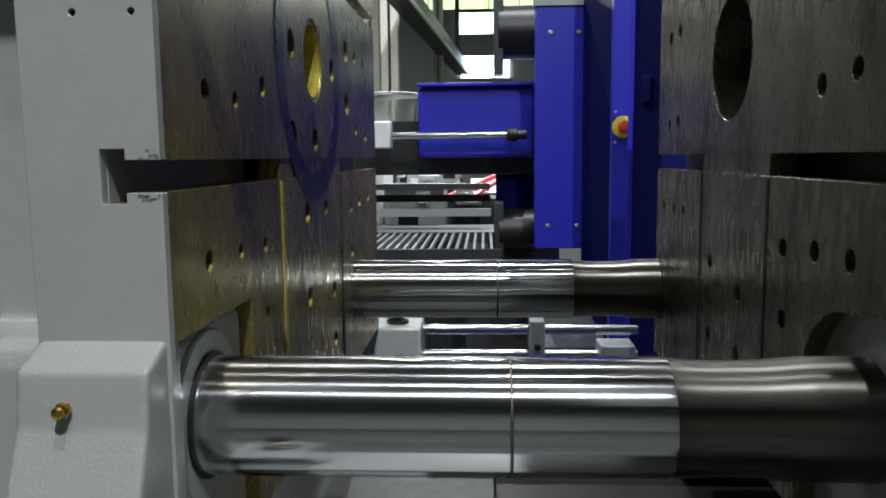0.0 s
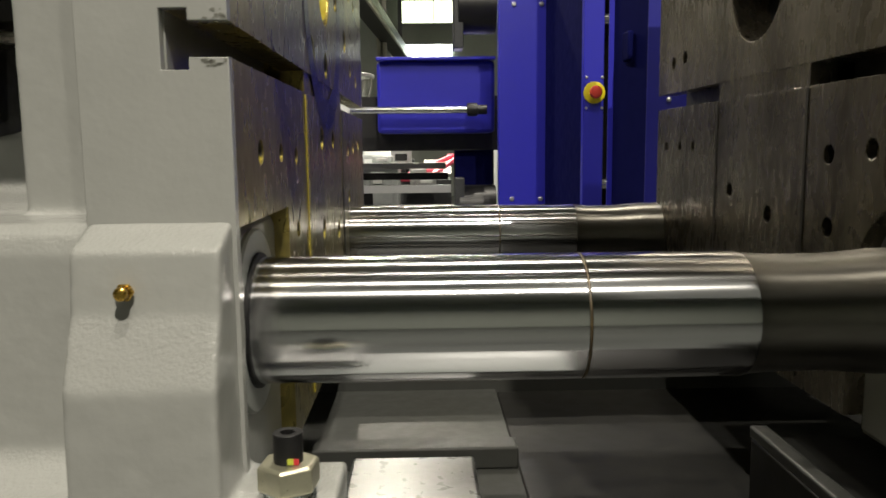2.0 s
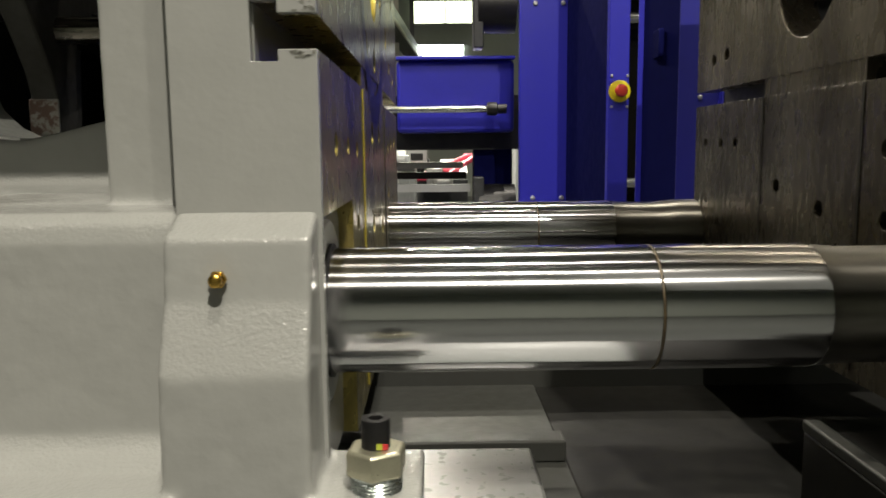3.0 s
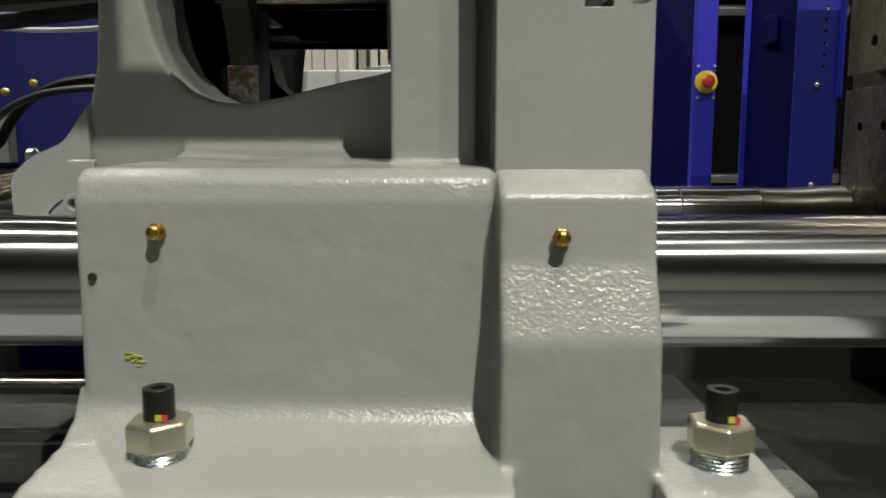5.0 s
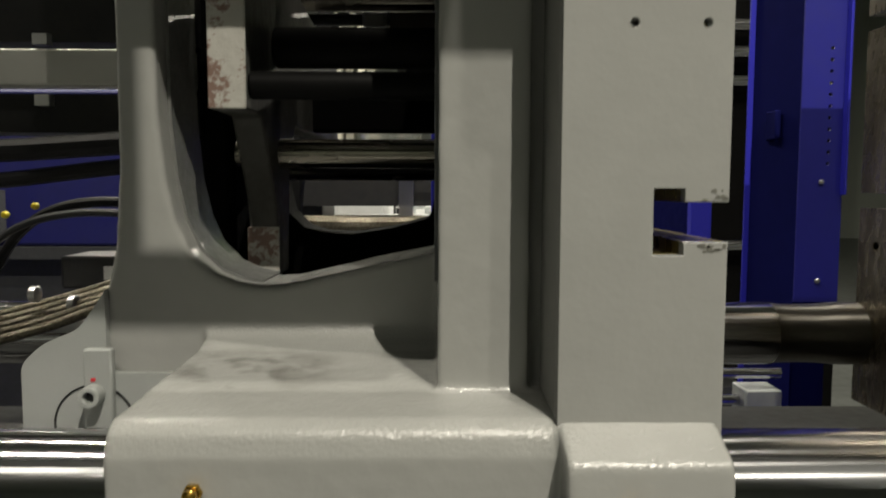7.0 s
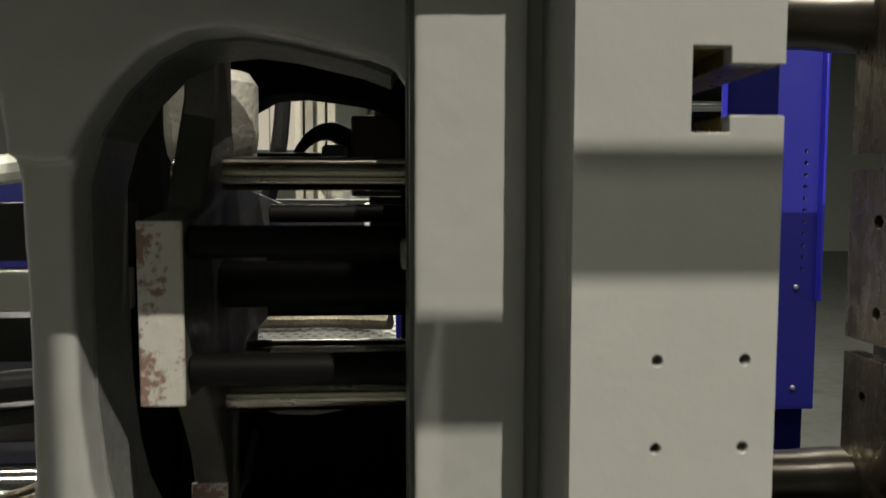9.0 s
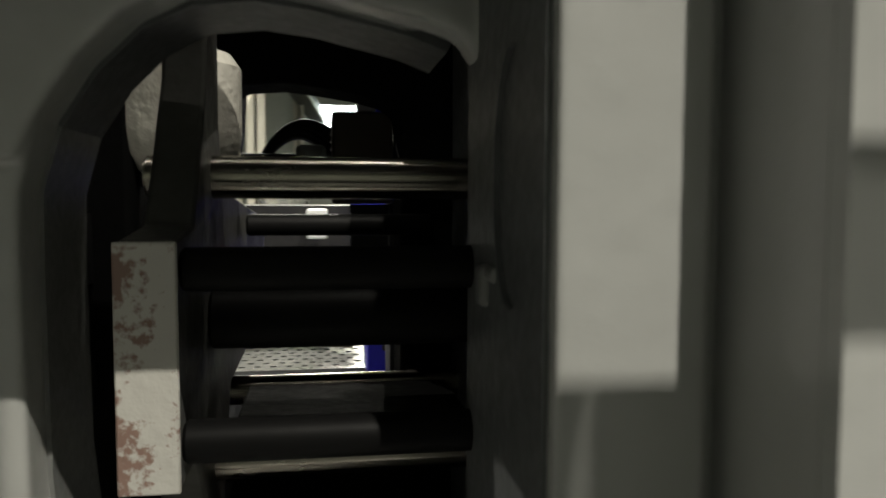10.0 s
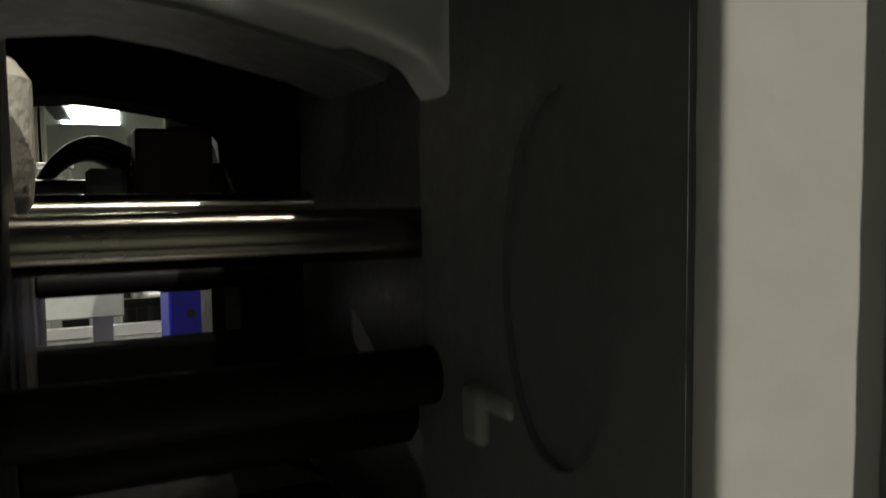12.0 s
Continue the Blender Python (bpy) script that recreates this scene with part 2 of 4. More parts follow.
def bm_profile(loops, axis, a, b):
    """Loops of 2D points (outer first, then holes) in the plane across axis, extruded from a to b. Across x: (y, z); y: (x, z); z: (x, y)."""
    bm = bmesh.new()
    turn = AXES[axis]
    edges, rings = [], []
    for loop in loops:
        vs = [bm.verts.new(turn @ Vector((p[0], p[1], a))) for p in loop]
        rings.append(vs)
        for i in range(len(vs)):
            edges.append(bm.edges.new((vs[i], vs[(i + 1) % len(vs)])))
    bmesh.ops.triangle_fill(bm, edges=edges, use_beauty=True, use_dissolve=True)
    faces = list(bm.faces)
    shift = turn @ Vector((0, 0, b - a))
    twin = {}
    for vs in rings:
        for v in vs:
            twin[v] = bm.verts.new(v.co + shift)
    for f in faces:
        bm.faces.new([twin[v] for v in reversed(f.verts)])
    for vs in rings:
        for i in range(len(vs)):
            p, q = vs[i], vs[(i + 1) % len(vs)]
            bm.faces.new((p, q, twin[q], twin[p]))
    bmesh.ops.recalc_face_normals(bm, faces=bm.faces)
    return bm


def bm_cyl(axis, c, r, a, b, n=32, r2=None):
    """A round bar along axis from a to b; c: the two other coordinates."""
    r2 = r if r2 is None else r2
    bm = bmesh.new()
    turn = AXES[axis]
    A, B = [], []
    for i in range(n):
        w = 2 * math.pi * i / n
        A.append(bm.verts.new(turn @ Vector((c[0] + r * math.cos(w), c[1] + r * math.sin(w), a))))
        B.append(bm.verts.new(turn @ Vector((c[0] + r2 * math.cos(w), c[1] + r2 * math.sin(w), b))))
    for i in range(n):
        bm.faces.new((A[i], A[(i + 1) % n], B[(i + 1) % n], B[i]))
    bm.faces.new(A), bm.faces.new(B)
    bmesh.ops.recalc_face_normals(bm, faces=bm.faces)
    return bm


def bm_lathe(axis, c, rows, n=40):
    """Turned shape: rows of (radius, place along axis)."""
    bm = bmesh.new()
    turn = AXES[axis]
    rings = []
    for r, a in rows:
        rings.append([bm.verts.new(turn @ Vector((c[0] + r * math.cos(2 * math.pi * i / n), c[1] + r * math.sin(2 * math.pi * i / n), a))) for i in range(n)])
    for p, q in zip(rings, rings[1:]):
        for i in range(n):
            bm.faces.new((p[i], p[(i + 1) % n], q[(i + 1) % n], q[i]))
    bm.faces.new(rings[0]), bm.faces.new(rings[-1])
    bmesh.ops.recalc_face_normals(bm, faces=bm.faces)
    return bm


def bm_tube(points, r, n=10):
    """A bent tube through points, smoothed."""
    pts = [Vector(p) for p in points]
    for _ in range(3):
        out = [pts[0]]
        for p, q in zip(pts, pts[1:]):
            out += [p * 0.75 + q * 0.25, p * 0.25 + q * 0.75]
        pts = out + [pts[-1]]
    bm = bmesh.new()
    rings = []
    for i, p in enumerate(pts):
        d = (pts[min(i + 1, len(pts) - 1)] - pts[max(i - 1, 0)]).normalized()
        u = d.cross(Vector((0.12, 0.3, 1))).normalized()
        w = d.cross(u)
        rings.append([bm.verts.new(p + r * (u * math.cos(2 * math.pi * k / n) + w * math.sin(2 * math.pi * k / n))) for k in range(n)])
    for p, q in zip(rings, rings[1:]):
        for k in range(n):
            bm.faces.new((p[k], p[(k + 1) % n], q[(k + 1) % n], q[k]))
    bm.faces.new(rings[0]), bm.faces.new(rings[-1])
    bmesh.ops.recalc_face_normals(bm, faces=bm.faces)
    return bm


def circle(cx, cy, r, n=20):
    return [(cx + r * math.cos(2 * math.pi * i / n), cy + r * math.sin(2 * math.pi * i / n)) for i in range(n)]


def rect(a0, a1, b0, b1):
    return [(a0, b0), (a1, b0), (a1, b1), (a0, b1)]


def rounded(points, rad, n=5):
    """Rounds the corners of a 2D loop."""
    out = []
    pts = [Vector(p) for p in points]
    for i, p in enumerate(pts):
        a, b = pts[i - 1], pts[(i + 1) % len(pts)]
        k = min(rad, (a - p).length * 0.45, (b - p).length * 0.45)
        s, e = p + (a - p).normalized() * k, p + (b - p).normalized() * k
        for j in range(n + 1):
            t = j / n
            q = s * (1 - t) ** 2 + p * 2 * t * (1 - t) + e * t * t
            out.append((q.x, q.y))
    return out


def thing(name, at, label, category, group="", kind=""):
    ob = new(name)
    ob.location = at
    ob.empty_display_size = 0.02
    return tagged(ob, label, category, group, kind)


def finish(ob, bevel=0.0, smooth=35, segs=2):
    me = ob.data
    for p in me.polygons:
        p.use_smooth = True
    me.set_sharp_from_angle(angle=radians(smooth))
    if bevel:
        md = ob.modifiers.new("edge", "BEVEL")
        md.width, md.segments, md.limit_method, md.angle_limit = bevel, segs, "ANGLE", radians(40)
        md.harden_normals = False
    return ob


def part(name, bm, mat, parent=None, label="", bevel=0.0, segs=2):
    me = bpy.data.meshes.new(name)
    bm.to_mesh(me)
    bm.free()
    me.materials.append(mat)
    ob = new(name, me)
    if parent:
        base = parent
        off = Vector(parent.location)
        while base.parent:
            base = base.parent
            off += Vector(base.location)
        ob.parent = parent
        me.transform(Matrix.Translation(-off))
    finish(ob, bevel, segs=segs)
    return tagged(ob, label)


def solid(name, bm, mat, label, category, group="", kind="", bevel=0.0, segs=2):
    return tagged(part(name, bm, mat, None, label, bevel, segs), "", category, group, kind)


CY, CZ = 1.03, 1.442          # machine axis
BAR = (0.695, 1.078)          # near lower tie bar
BAR_R = 0.0535
REAR = (1.43, 1.066)
X0, X1 = -0.354, -0.251       # moving platen plate
XF = 0.298                    # fixed platen face


def flip(pts):
    return [(a, 2 * CZ + 0.008 - b) for a, b in reversed(pts)]


# ---------------------------------------------------------------- hall
floor = solid("floor", bm_box(-14, 14, -8, 20, -0.1, 0), FLOOR, "grey painted concrete hall floor", "floor", kind="structure")
ceiling = solid("ceiling", bm_box(-14, 14, -8, 20, 7.0, 7.2), CEIL, "grey-green steel hall ceiling", "ceiling", kind="structure")
for nm, bx in (("wall_north", (-14, 14, 20, 20.2, 0, 7)), ("wall_south", (-14, 14, -8.2, -8, 0, 7)), ("wall_west", (-14.2, -14, -8, 20, 0, 7)), ("wall_east", (14, 14.2, -8, 20, 0, 7))):
    solid(nm, bm_box(*bx), WALLM, "pale painted hall wall", "wall", kind="structure")

# ---------------------------------------------------------------- moving platen
platen = thing("moving_platen", (-0.45, 1.0, 0.95), "light grey painted cast moving platen with machined clamping face", "platen")
S1, S2 = 1.2955, 1.5905       # slot centres


def slab(x0, x1, half):
    """One layer of the plate between the slots, with bolt holes."""
    out = []
    rows = [(0.93, S1 - half), (S1 + half, S2 - half), (S2 + half, 1.95)]
    for k, (z0, z1) in enumerate(rows):
        y0, y1 = 0.602, 1.718
        if k == 0:
            outer = [(0.80, z0), (y1, z0), (y1, z1), (y0, z1), (y0, 1.166), (0.80, 1.166)]
        elif k == 2:
            outer = [(y0, z0), (y1, z0), (y1, z1), (0.80, z1), (0.80, 1.72), (y0, 1.72)]
        else:
            outer = rect(y0, y1, z0, z1)
        loops = [outer]
        for (hy, hz, hr) in HOLES:
            if z0 + hr < hz < z1 - hr:
                loops.append(circle(hy, hz, hr, 18))
        out.append(bm_profile(loops, "x", x0, x1))
    return out


HOLES = [(0.692, 1.367, 0.0105), (0.772, 1.364, 0.009), (0.866, 1.385, 0.0125),
         (0.684, 1.219, 0.0105), (0.772, 1.218, 0.009), (0.856, 1.214, 0.0095), (0.855, 1.139, 0.009),
         (0.998, 1.449, 0.019), (0.993, 1.333, 0.023), (1.247, 1.327, 0.023), (1.252, 1.444, 0.019), (1.12, 1.333, 0.018),
         (1.12, 1.443, 0.058), (1.18, 1.235, 0.014), (1.06, 1.235, 0.016),
         (1.38, 1.40, 0.02), (1.38, 1.49, 0.02), (1.47, 1.49, 0.012), (1.56, 1.488, 0.012), (1.47, 1.36, 0.012), (1.58, 1.35, 0.012),
         (1.40, 1.22, 0.012), (1.49, 1.225, 0.012), (1.60, 1.23, 0.012), (1.06, 1.118, 0.014), (1.23, 1.10, 0.014), (1.40, 1.14, 0.012),
         (1.06, 1.0, 0.014), (1.23, 1.02, 0.014), (0.69, 1.665, 0.0105), (0.772, 1.666, 0.009), (0.856, 1.67, 0.0095)]
part("clamping_face", bm_join(*slab(-0.278, X1, 0.0122)), STEEL, platen, "oil-stained machined steel clamping face", bevel=0.0012)
part("slot_layer", bm_join(*slab(-0.296, -0.278, 0.0205)), STEEL, platen)
part("plate_core", bm_profile([[(0.602, 0.93 + 0.24), (0.80, 1.166), (0.80, 0.93), (1.718, 0.93), (1.718, 1.95), (0.80, 1.95), (0.80, 1.72), (0.602, 1.72)]], "x", X0, -0.296), PAINT, platen)
for sz in (S1, S2):
    part("slot_end", bm_join(bm_box(-0.2955, X1 - 0.0012, 0.93, 1.30, sz - 0.0121, sz + 0.0121), bm_box(-0.2958, -0.2785, 0.93, 1.30, sz - 0.0204, sz + 0.0204)), STEEL, platen)
tee = lambda c: [(X1, c - 0.0122), (-0.278, c - 0.0122), (-0.278, c - 0.0205), (-0.297, c - 0.0205), (-0.297, c + 0.0205), (-0.278, c + 0.0205), (-0.278, c + 0.0122), (X1, c + 0.0122)]
side = [(X0, 0.95), (X1, 0.95)] + tee(S1) + tee(S2) + [(X1, 1.93), (X0, 1.93)]
mount = [(-0.311, 1.459), (-0.267, 1.459), (-0.311, 1.415), (-0.267, 1.415)]
part("painted_side", bm_profile([side] + [circle(a, b, 0.0028, 10) for a, b in mount], "y", 0.592, 0.602), PAINT, platen, "grey painted side with tapped holes", bevel=0.0015)
chips = random.Random(21)
for k in range(26):
    ca, cb = X1 - abs(chips.gauss(0.0, 0.011)) - 0.001, S1 + chips.choice((-1, -1, -1, 1)) * (0.0135 + abs(chips.gauss(0, 0.0035)))
    r = chips.uniform(0.0006, 0.0022)
    part("paint_chip", bm_profile([[(ca + r * chips.uniform(0.6, 1.3) * math.cos(w), cb + r * chips.uniform(0.3, 0.8) * math.sin(w)) for w in (0.2, 1.1, 2.2, 3.3, 4.2, 5.3)]], "y", 0.5917, 0.596), CHIP, platen, "bare worn spot in the grey paint")
# blued wear pattern round the centre
part("centre_ring", bm_profile([circle(1.118, 1.44, 0.193, 64), circle(1.112, 1.445, 0.158, 64)], "x", X1 + 0.0002, X1 + 0.0005), STAIN, platen, "blued steel wear ring")
part("centre_bore", bm_profile([circle(1.12, 1.443, 0.058, 40), circle(1.12, 1.443, 0.05, 40)], "x", -0.36, X1 - 0.002), OIL, platen, "bore with yellow oil film")
for hy, hz, hr in HOLES:
    if hr < 0.05:
        part("bolt_bore", bm_profile([circle(hy, hz, hr + 0.0004, 16), circle(hy, hz, hr - 0.0010, 16)], "x", -0.2785, X1 - 0.0015), BORE, platen)
        arc = [radians(205 + 13 * k) for k in range(11)]
        film = [(hy + (hr - 0.0008) * math.cos(w), hz + (hr - 0.0008) * math.sin(w)) for w in arc] + [(hy + (hr - 0.0019) * math.cos(w), hz + (hr - 0.0019) * math.sin(w)) for w in reversed(arc)]
        part("oil_film", bm_profile([film], "x", -0.277, X1 - 0.0012), OIL, platen, "yellow oil lying in the bolt bore")
for gy in (0.93, 1.30):
    part("face_groove", bm_box(X1 + 0.0002, X1 + 0.0016, gy - 0.006, gy + 0.006, 0.94, S1 - 0.014), OIL if gy < 1 else BORE, platen, "oil-filled vertical groove")
# corner cast round the tie bar
for f in (lambda p: p, flip):
    part("corner_casting", bm_profile([f(rounded([(0.602, 0.93), (0.80, 0.93), (0.80, 1.160), (0.70, 1.160), (0.602, 1.150)], 0.02))], "x", X0, X1 - 0.014), PAINT, platen, bevel=0.004)


# one casting: bearing boxes, bosses, feet, rib and window walls grow into each other
PF, PB = 0.808, 0.915        # front and back of the window wall
win = [(-0.424, 1.30), (-0.428, 1.258), (-0.490, 1.245), (-0.535, 1.234), (-0.567, 1.227), (-0.590, 1.226), (-0.608, 1.229), (-0.628, 1.238), (-0.648, 1.258), (-0.660, 1.285), (-0.668, 1.32), (-0.674, 1.379),
       (-0.675, 1.50), (-0.674, 1.547), (-0.663, 1.585), (-0.642, 1.617), (-0.617, 1.642), (-0.590, 1.656), (-0.555, 1.660), (-0.521, 1.656), (-0.464, 1.643), (-0.440, 1.634), (-0.428, 1.618), (-0.424, 1.60)]
wide = win[1:21] + [(-0.384, 1.66), (-0.384, 1.258)]
outer = [(-0.34, 1.10), (-0.34, 1.78), (-0.745, 1.78), (-0.727, 1.66), (-0.719, 1.62), (-0.711, 1.545), (-0.709, 1.45), (-0.709, 1.336), (-0.714, 1.262), (-0.724, 1.219), (-0.725, 1.155), (-0.70, 1.14), (-0.66, 1.10)]
solids = [bm_profile([outer, win], "y", PF, PF + 0.014), bm_profile([outer, wide], "y", PF + 0.008, PB)]
brow = [(-0.745, 1.78), (-0.728, 1.66), (-0.721, 1.62), (-0.715, 1.566), (-0.695, 1.562), (-0.673, 1.563)] + win[14:] + [(-0.36, 1.60), (-0.36, 1.78)]
solids.append(bm_profile([brow], "y", PF - 0.010, PF + 0.02))
oval = [(0.724 + 0.033 * math.cos(k * math.pi / 12), 1.553 + 0.062 * math.sin(k * math.pi / 12)) for k in range(24)]
oval2 = [(a, 2 * CZ - b) for a, b in oval]
solids.append(bm_profile([rect(0.657, 0.815, 1.15, 1.76), oval, oval2], "x", -0.428, -0.405))
solids.append(bm_box(-0.41, -0.364, 0.657, 0.82, 1.15, 1.76))
solids.append(bm_box(-0.368, -0.351, 0.672, 0.82, 1.15, 1.76))
for f in (lambda p: p, flip):
    solids.append(bm_profile([f([(0.62, 1.172), (0.593, 1.171), (0.558, 1.156), (0.553, 1.114), (0.533, 1.067), (0.530, 0.955), (0.62, 0.955)])], "x", -0.353 if f([(0.0, 0.0)])[0][1] == 0 else -0.338, -0.254))
    box = [(0.83, 1.196), (0.812, 1.194), (0.800, 1.183), (0.775, 1.176), (0.600, 1.171), (0.589, 1.164), (0.585, 1.150), (0.584, 1.012), (0.83, 1.012)]
    solids.append(bm_profile([f(box)], "x", -0.634, -0.352))
    foot = [(0.70, 1.02), (0.590, 1.020), (0.578, 1.002), (0.560, 0.992), (0.502, 0.984), (0.496, 0.974), (0.494, 0.88), (0.70, 0.88)]
    solids.append(bm_profile([f(foot)], "x", -0.640, -0.345))
    solids.append(bm_profile([f([(0.62, 0.984), (0.585, 0.986), (0.506, 0.984), (0.500, 0.976), (0.498, 0.88), (0.62, 0.88)])], "x", -0.258 if f([(0.0, 0.0)])[0][1] == 0 else -0.30, -0.181))
lumps = random.Random(7)
for k in range(22):
    b = bmesh.new()
    bmesh.ops.create_icosphere(b, subdivisions=2, radius=lumps.uniform(0.004, 0.008))
    at = Vector((-0.2575 + lumps.uniform(-0.0015, 0.0015), lumps.uniform(0.563, 0.62), lumps.uniform(1.03, 1.145)))
    bmesh.ops.transform(b, matrix=Matrix.Translation(at) @ Matrix.Diagonal((0.42, 1.1, lumps.uniform(0.9, 1.9), 1)), verts=b.verts)
    solids.append(b)
body = part("casting_body", bm_join(*solids), PAINT, platen, "grey glossy painted rough casting")
clouds = bpy.data.textures.new("cast_waves", "CLOUDS")
clouds.noise_scale = 0.03
md = body.modifiers.new("cast", "REMESH")
md.mode, md.voxel_size, md.use_smooth_shade = "VOXEL", 0.0025, True
md = body.modifiers.new("fillet", "SMOOTH")
md.factor, md.iterations = 0.5, 10
md = body.modifiers.new("waves", "DISPLACE")
md.texture, md.strength, md.mid_level, md.texture_coords = clouds, 0.0011, 0.5, "LOCAL"
# Thin liners put the window's inner shade into cheek, wall and pocket colour.
toward = lambda p, d: (p[0] + d * (-0.55 - p[0]) / math.hypot(-0.55 - p[0], 1.44 - p[1]), p[1] + d * (1.44 - p[1]) / math.hypot(-0.55 - p[0], 1.44 - p[1]))
for a, b, mat in ((5, 15, GREASY_SHADE), (14, 22, GREASY_SHADE_DARK)):
    part("greasy_shaded_cheek", bm_profile([[toward(p, 0.003) for p in win[a:b]] + [toward(p, -0.009) for p in reversed(win[a:b])]], "y", PF + 0.03, PB + 0.003), mat, platen, "inner cheek, grease and shade put into its dark colour")
part("greasy_shaded_wall", bm_profile([rect(0.666, 0.826, 1.25, 1.75), oval, oval2], "x", -0.4305, -0.4225), GREASY_SHADE_DARK, platen, "inner wall, grease and shade put into its dark colour")
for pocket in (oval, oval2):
    part("pocket_floor", bm_profile([[(0.724 + (a - 0.724) * 1.04, b) for a, b in pocket]], "x", -0.4272, -0.4242), GREASY_SHADE_DARK, platen, "shallow pocket, its shade put into a dark colour")
win_rear = [(-0.43, 1.30), (-0.436, 1.272), (-0.49, 1.257), (-0.548, 1.248), (-0.589, 1.25), (-0.617, 1.258), (-0.64, 1.28), (-0.652, 1.33), (-0.655, 1.58), (-0.640, 1.628), (-0.624, 1.649), (-0.597, 1.664), (-0.557, 1.667), (-0.521, 1.663), (-0.479, 1.657), (-0.448, 1.649), (-0.432, 1.637), (-0.43, 1.60)]
# Rear wall, beam and decks carry the inner shade as near-black colour.
part("window_wall_rear", bm_profile([rect(-0.71, -0.345, 1.10, 1.78), win_rear], "y", 1.225, 1.315), SHADE_BLACK, platen, "rear window wall, near-black for the shade inside", bevel=0.006)
part("rear_beam", bm_box(-0.66, -0.40, 1.17, 1.20, 1.389, 1.466), SHADE_BLACK, platen, "black cross beam in the rear opening", bevel=0.004)
part("back_web", bm_profile([[(0.70, 1.10), (1.53, 1.10), (1.53, 1.78), (0.70, 1.78)]], "x", -0.372, X0 - 0.001), GREASY_SHADE_DARK, platen)
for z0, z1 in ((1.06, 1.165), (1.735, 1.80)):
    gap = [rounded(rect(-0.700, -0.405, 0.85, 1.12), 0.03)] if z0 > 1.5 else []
    part("inner_deck", bm_profile([rect(-0.74 if gap else -0.64, -0.36, 0.82, 1.53)] + gap, "z", z0, z1), SHADE_BLACK, platen, "greasy deck, near-black for the shade inside", bevel=0.004)
# Unseen upright walls, added to keep left and rear lamps out of the opening.
part("light_baffle", bm_join(bm_box(-0.735, -0.715, 0.83, 1.16, 1.801, 2.25), bm_box(-0.715, -0.38, 1.14, 1.16, 1.801, 2.25)), SHADE_BLACK, platen, "unseen baffle added round the deck opening to shut out side light", bevel=0.003)
part("lug", bm_join(bm_box(-0.433, -0.426, 0.749, 0.783, 1.500, 1.509), bm_box(-0.435, -0.426, 0.767, 0.783, 1.486, 1.508)), GREASY_SHADE, platen, "small grey lug", bevel=0.0035)

part("drilled_hole", bm_cyl("y", (-0.623, 1.099), 0.0028, 0.5822, 0.59, 14), BORE, platen, "small dark drilled hole")
rng = random.Random(4)
for k in range(16):
    a, b, w, h = -0.599 + rng.gauss(0, 0.0042), 1.043 + rng.gauss(0, 0.003), rng.uniform(0.0006, 0.0018), rng.uniform(0.0004, 0.0009)
    part("chalk_mark", bm_profile([[(a - w, b - h), (a + w, b - h * 0.3), (a + w * 0.8, b + h), (a - w * 0.6, b + h * 0.7)]], "y", 0.5834, 0.59), GREENDOT, platen, "yellow-green chalk mark")

# ---------------------------------------------------------------- tie bars


def tie_bar(name, c, label):
    t = thing(name, (0, *c), label, "tie bar", "machine tie bars")
    rows = [(BAR_R, -2.6), (BAR_R, 0.009), (BAR_R - 0.0015, 0.0095), (BAR_R - 0.0015, 0.0115), (BAR_R, 0.012), (BAR_R, 0.142), (BAR_R - 0.0006, 0.146)]
    part("bar", bm_lathe("x", c, rows, 72), CHROME, t)
    part("seam_ring", bm_lathe("x", c, [(BAR_R - 0.001, 0.0097), (BAR_R + 0.0001, 0.0099), (BAR_R + 0.0001, 0.0112), (BAR_R - 0.001, 0.0114)], 48), SEAM, t, "oily brown joint line")
    part("dark_bar_end", bm_lathe("x", c, [(BAR_R - 0.0006, 0.1461), (BAR_R - 0.0016, 0.150), (BAR_R - 0.0024, 0.160), (BAR_R - 0.0032, 0.172), (BAR_R - 0.0034, 0.19), (BAR_R - 0.0034, 0.216), (BAR_R - 0.0027, 0.228), (BAR_R - 0.0012, 0.246), (BAR_R - 0.0002, 0.256), (BAR_R + 0.0004, 0.262), (BAR_R + 0.0006, 0.40)], 72), BAR_DARK, t, "necked bar end, shade and dark reflections put into its colour")
    part("bush", bm_lathe("x", c, [(BAR_R + 0.001, -0.2605), (BAR_R + 0.0225, -0.2605), (BAR_R + 0.0245, -0.2625), (BAR_R + 0.0245, -0.27), (BAR_R + 0.001, -0.27)], 48), PAINT_FLAT, t, "grey bush ring")
    part("wiper", bm_lathe("x", c, [(BAR_R, -0.262), (BAR_R + 0.0035, -0.262), (BAR_R + 0.0035, -0.2575), (BAR_R, -0.2565)], 48), RUBBER, t, "black wiper lip")
    return t


tie_bar("tie_bar", BAR, "polished chromed steel tie bar with oily joint line")
tie_bar("tie_bar", (REAR[0], REAR[1]), "polished chromed steel tie bar with oily joint line")
tie_bar("tie_bar", (BAR[0], 2 * CZ - BAR[1]), "polished chromed steel tie bar")
tie_bar("tie_bar", (REAR[0], 2 * CZ - REAR[1]), "polished chromed steel tie bar")

# ---------------------------------------------------------------- fixed platen
fixed = thing("fixed_platen", (0.4, 1.0, 0.9), "machined steel fixed platen with bolt holes and slots", "platen")
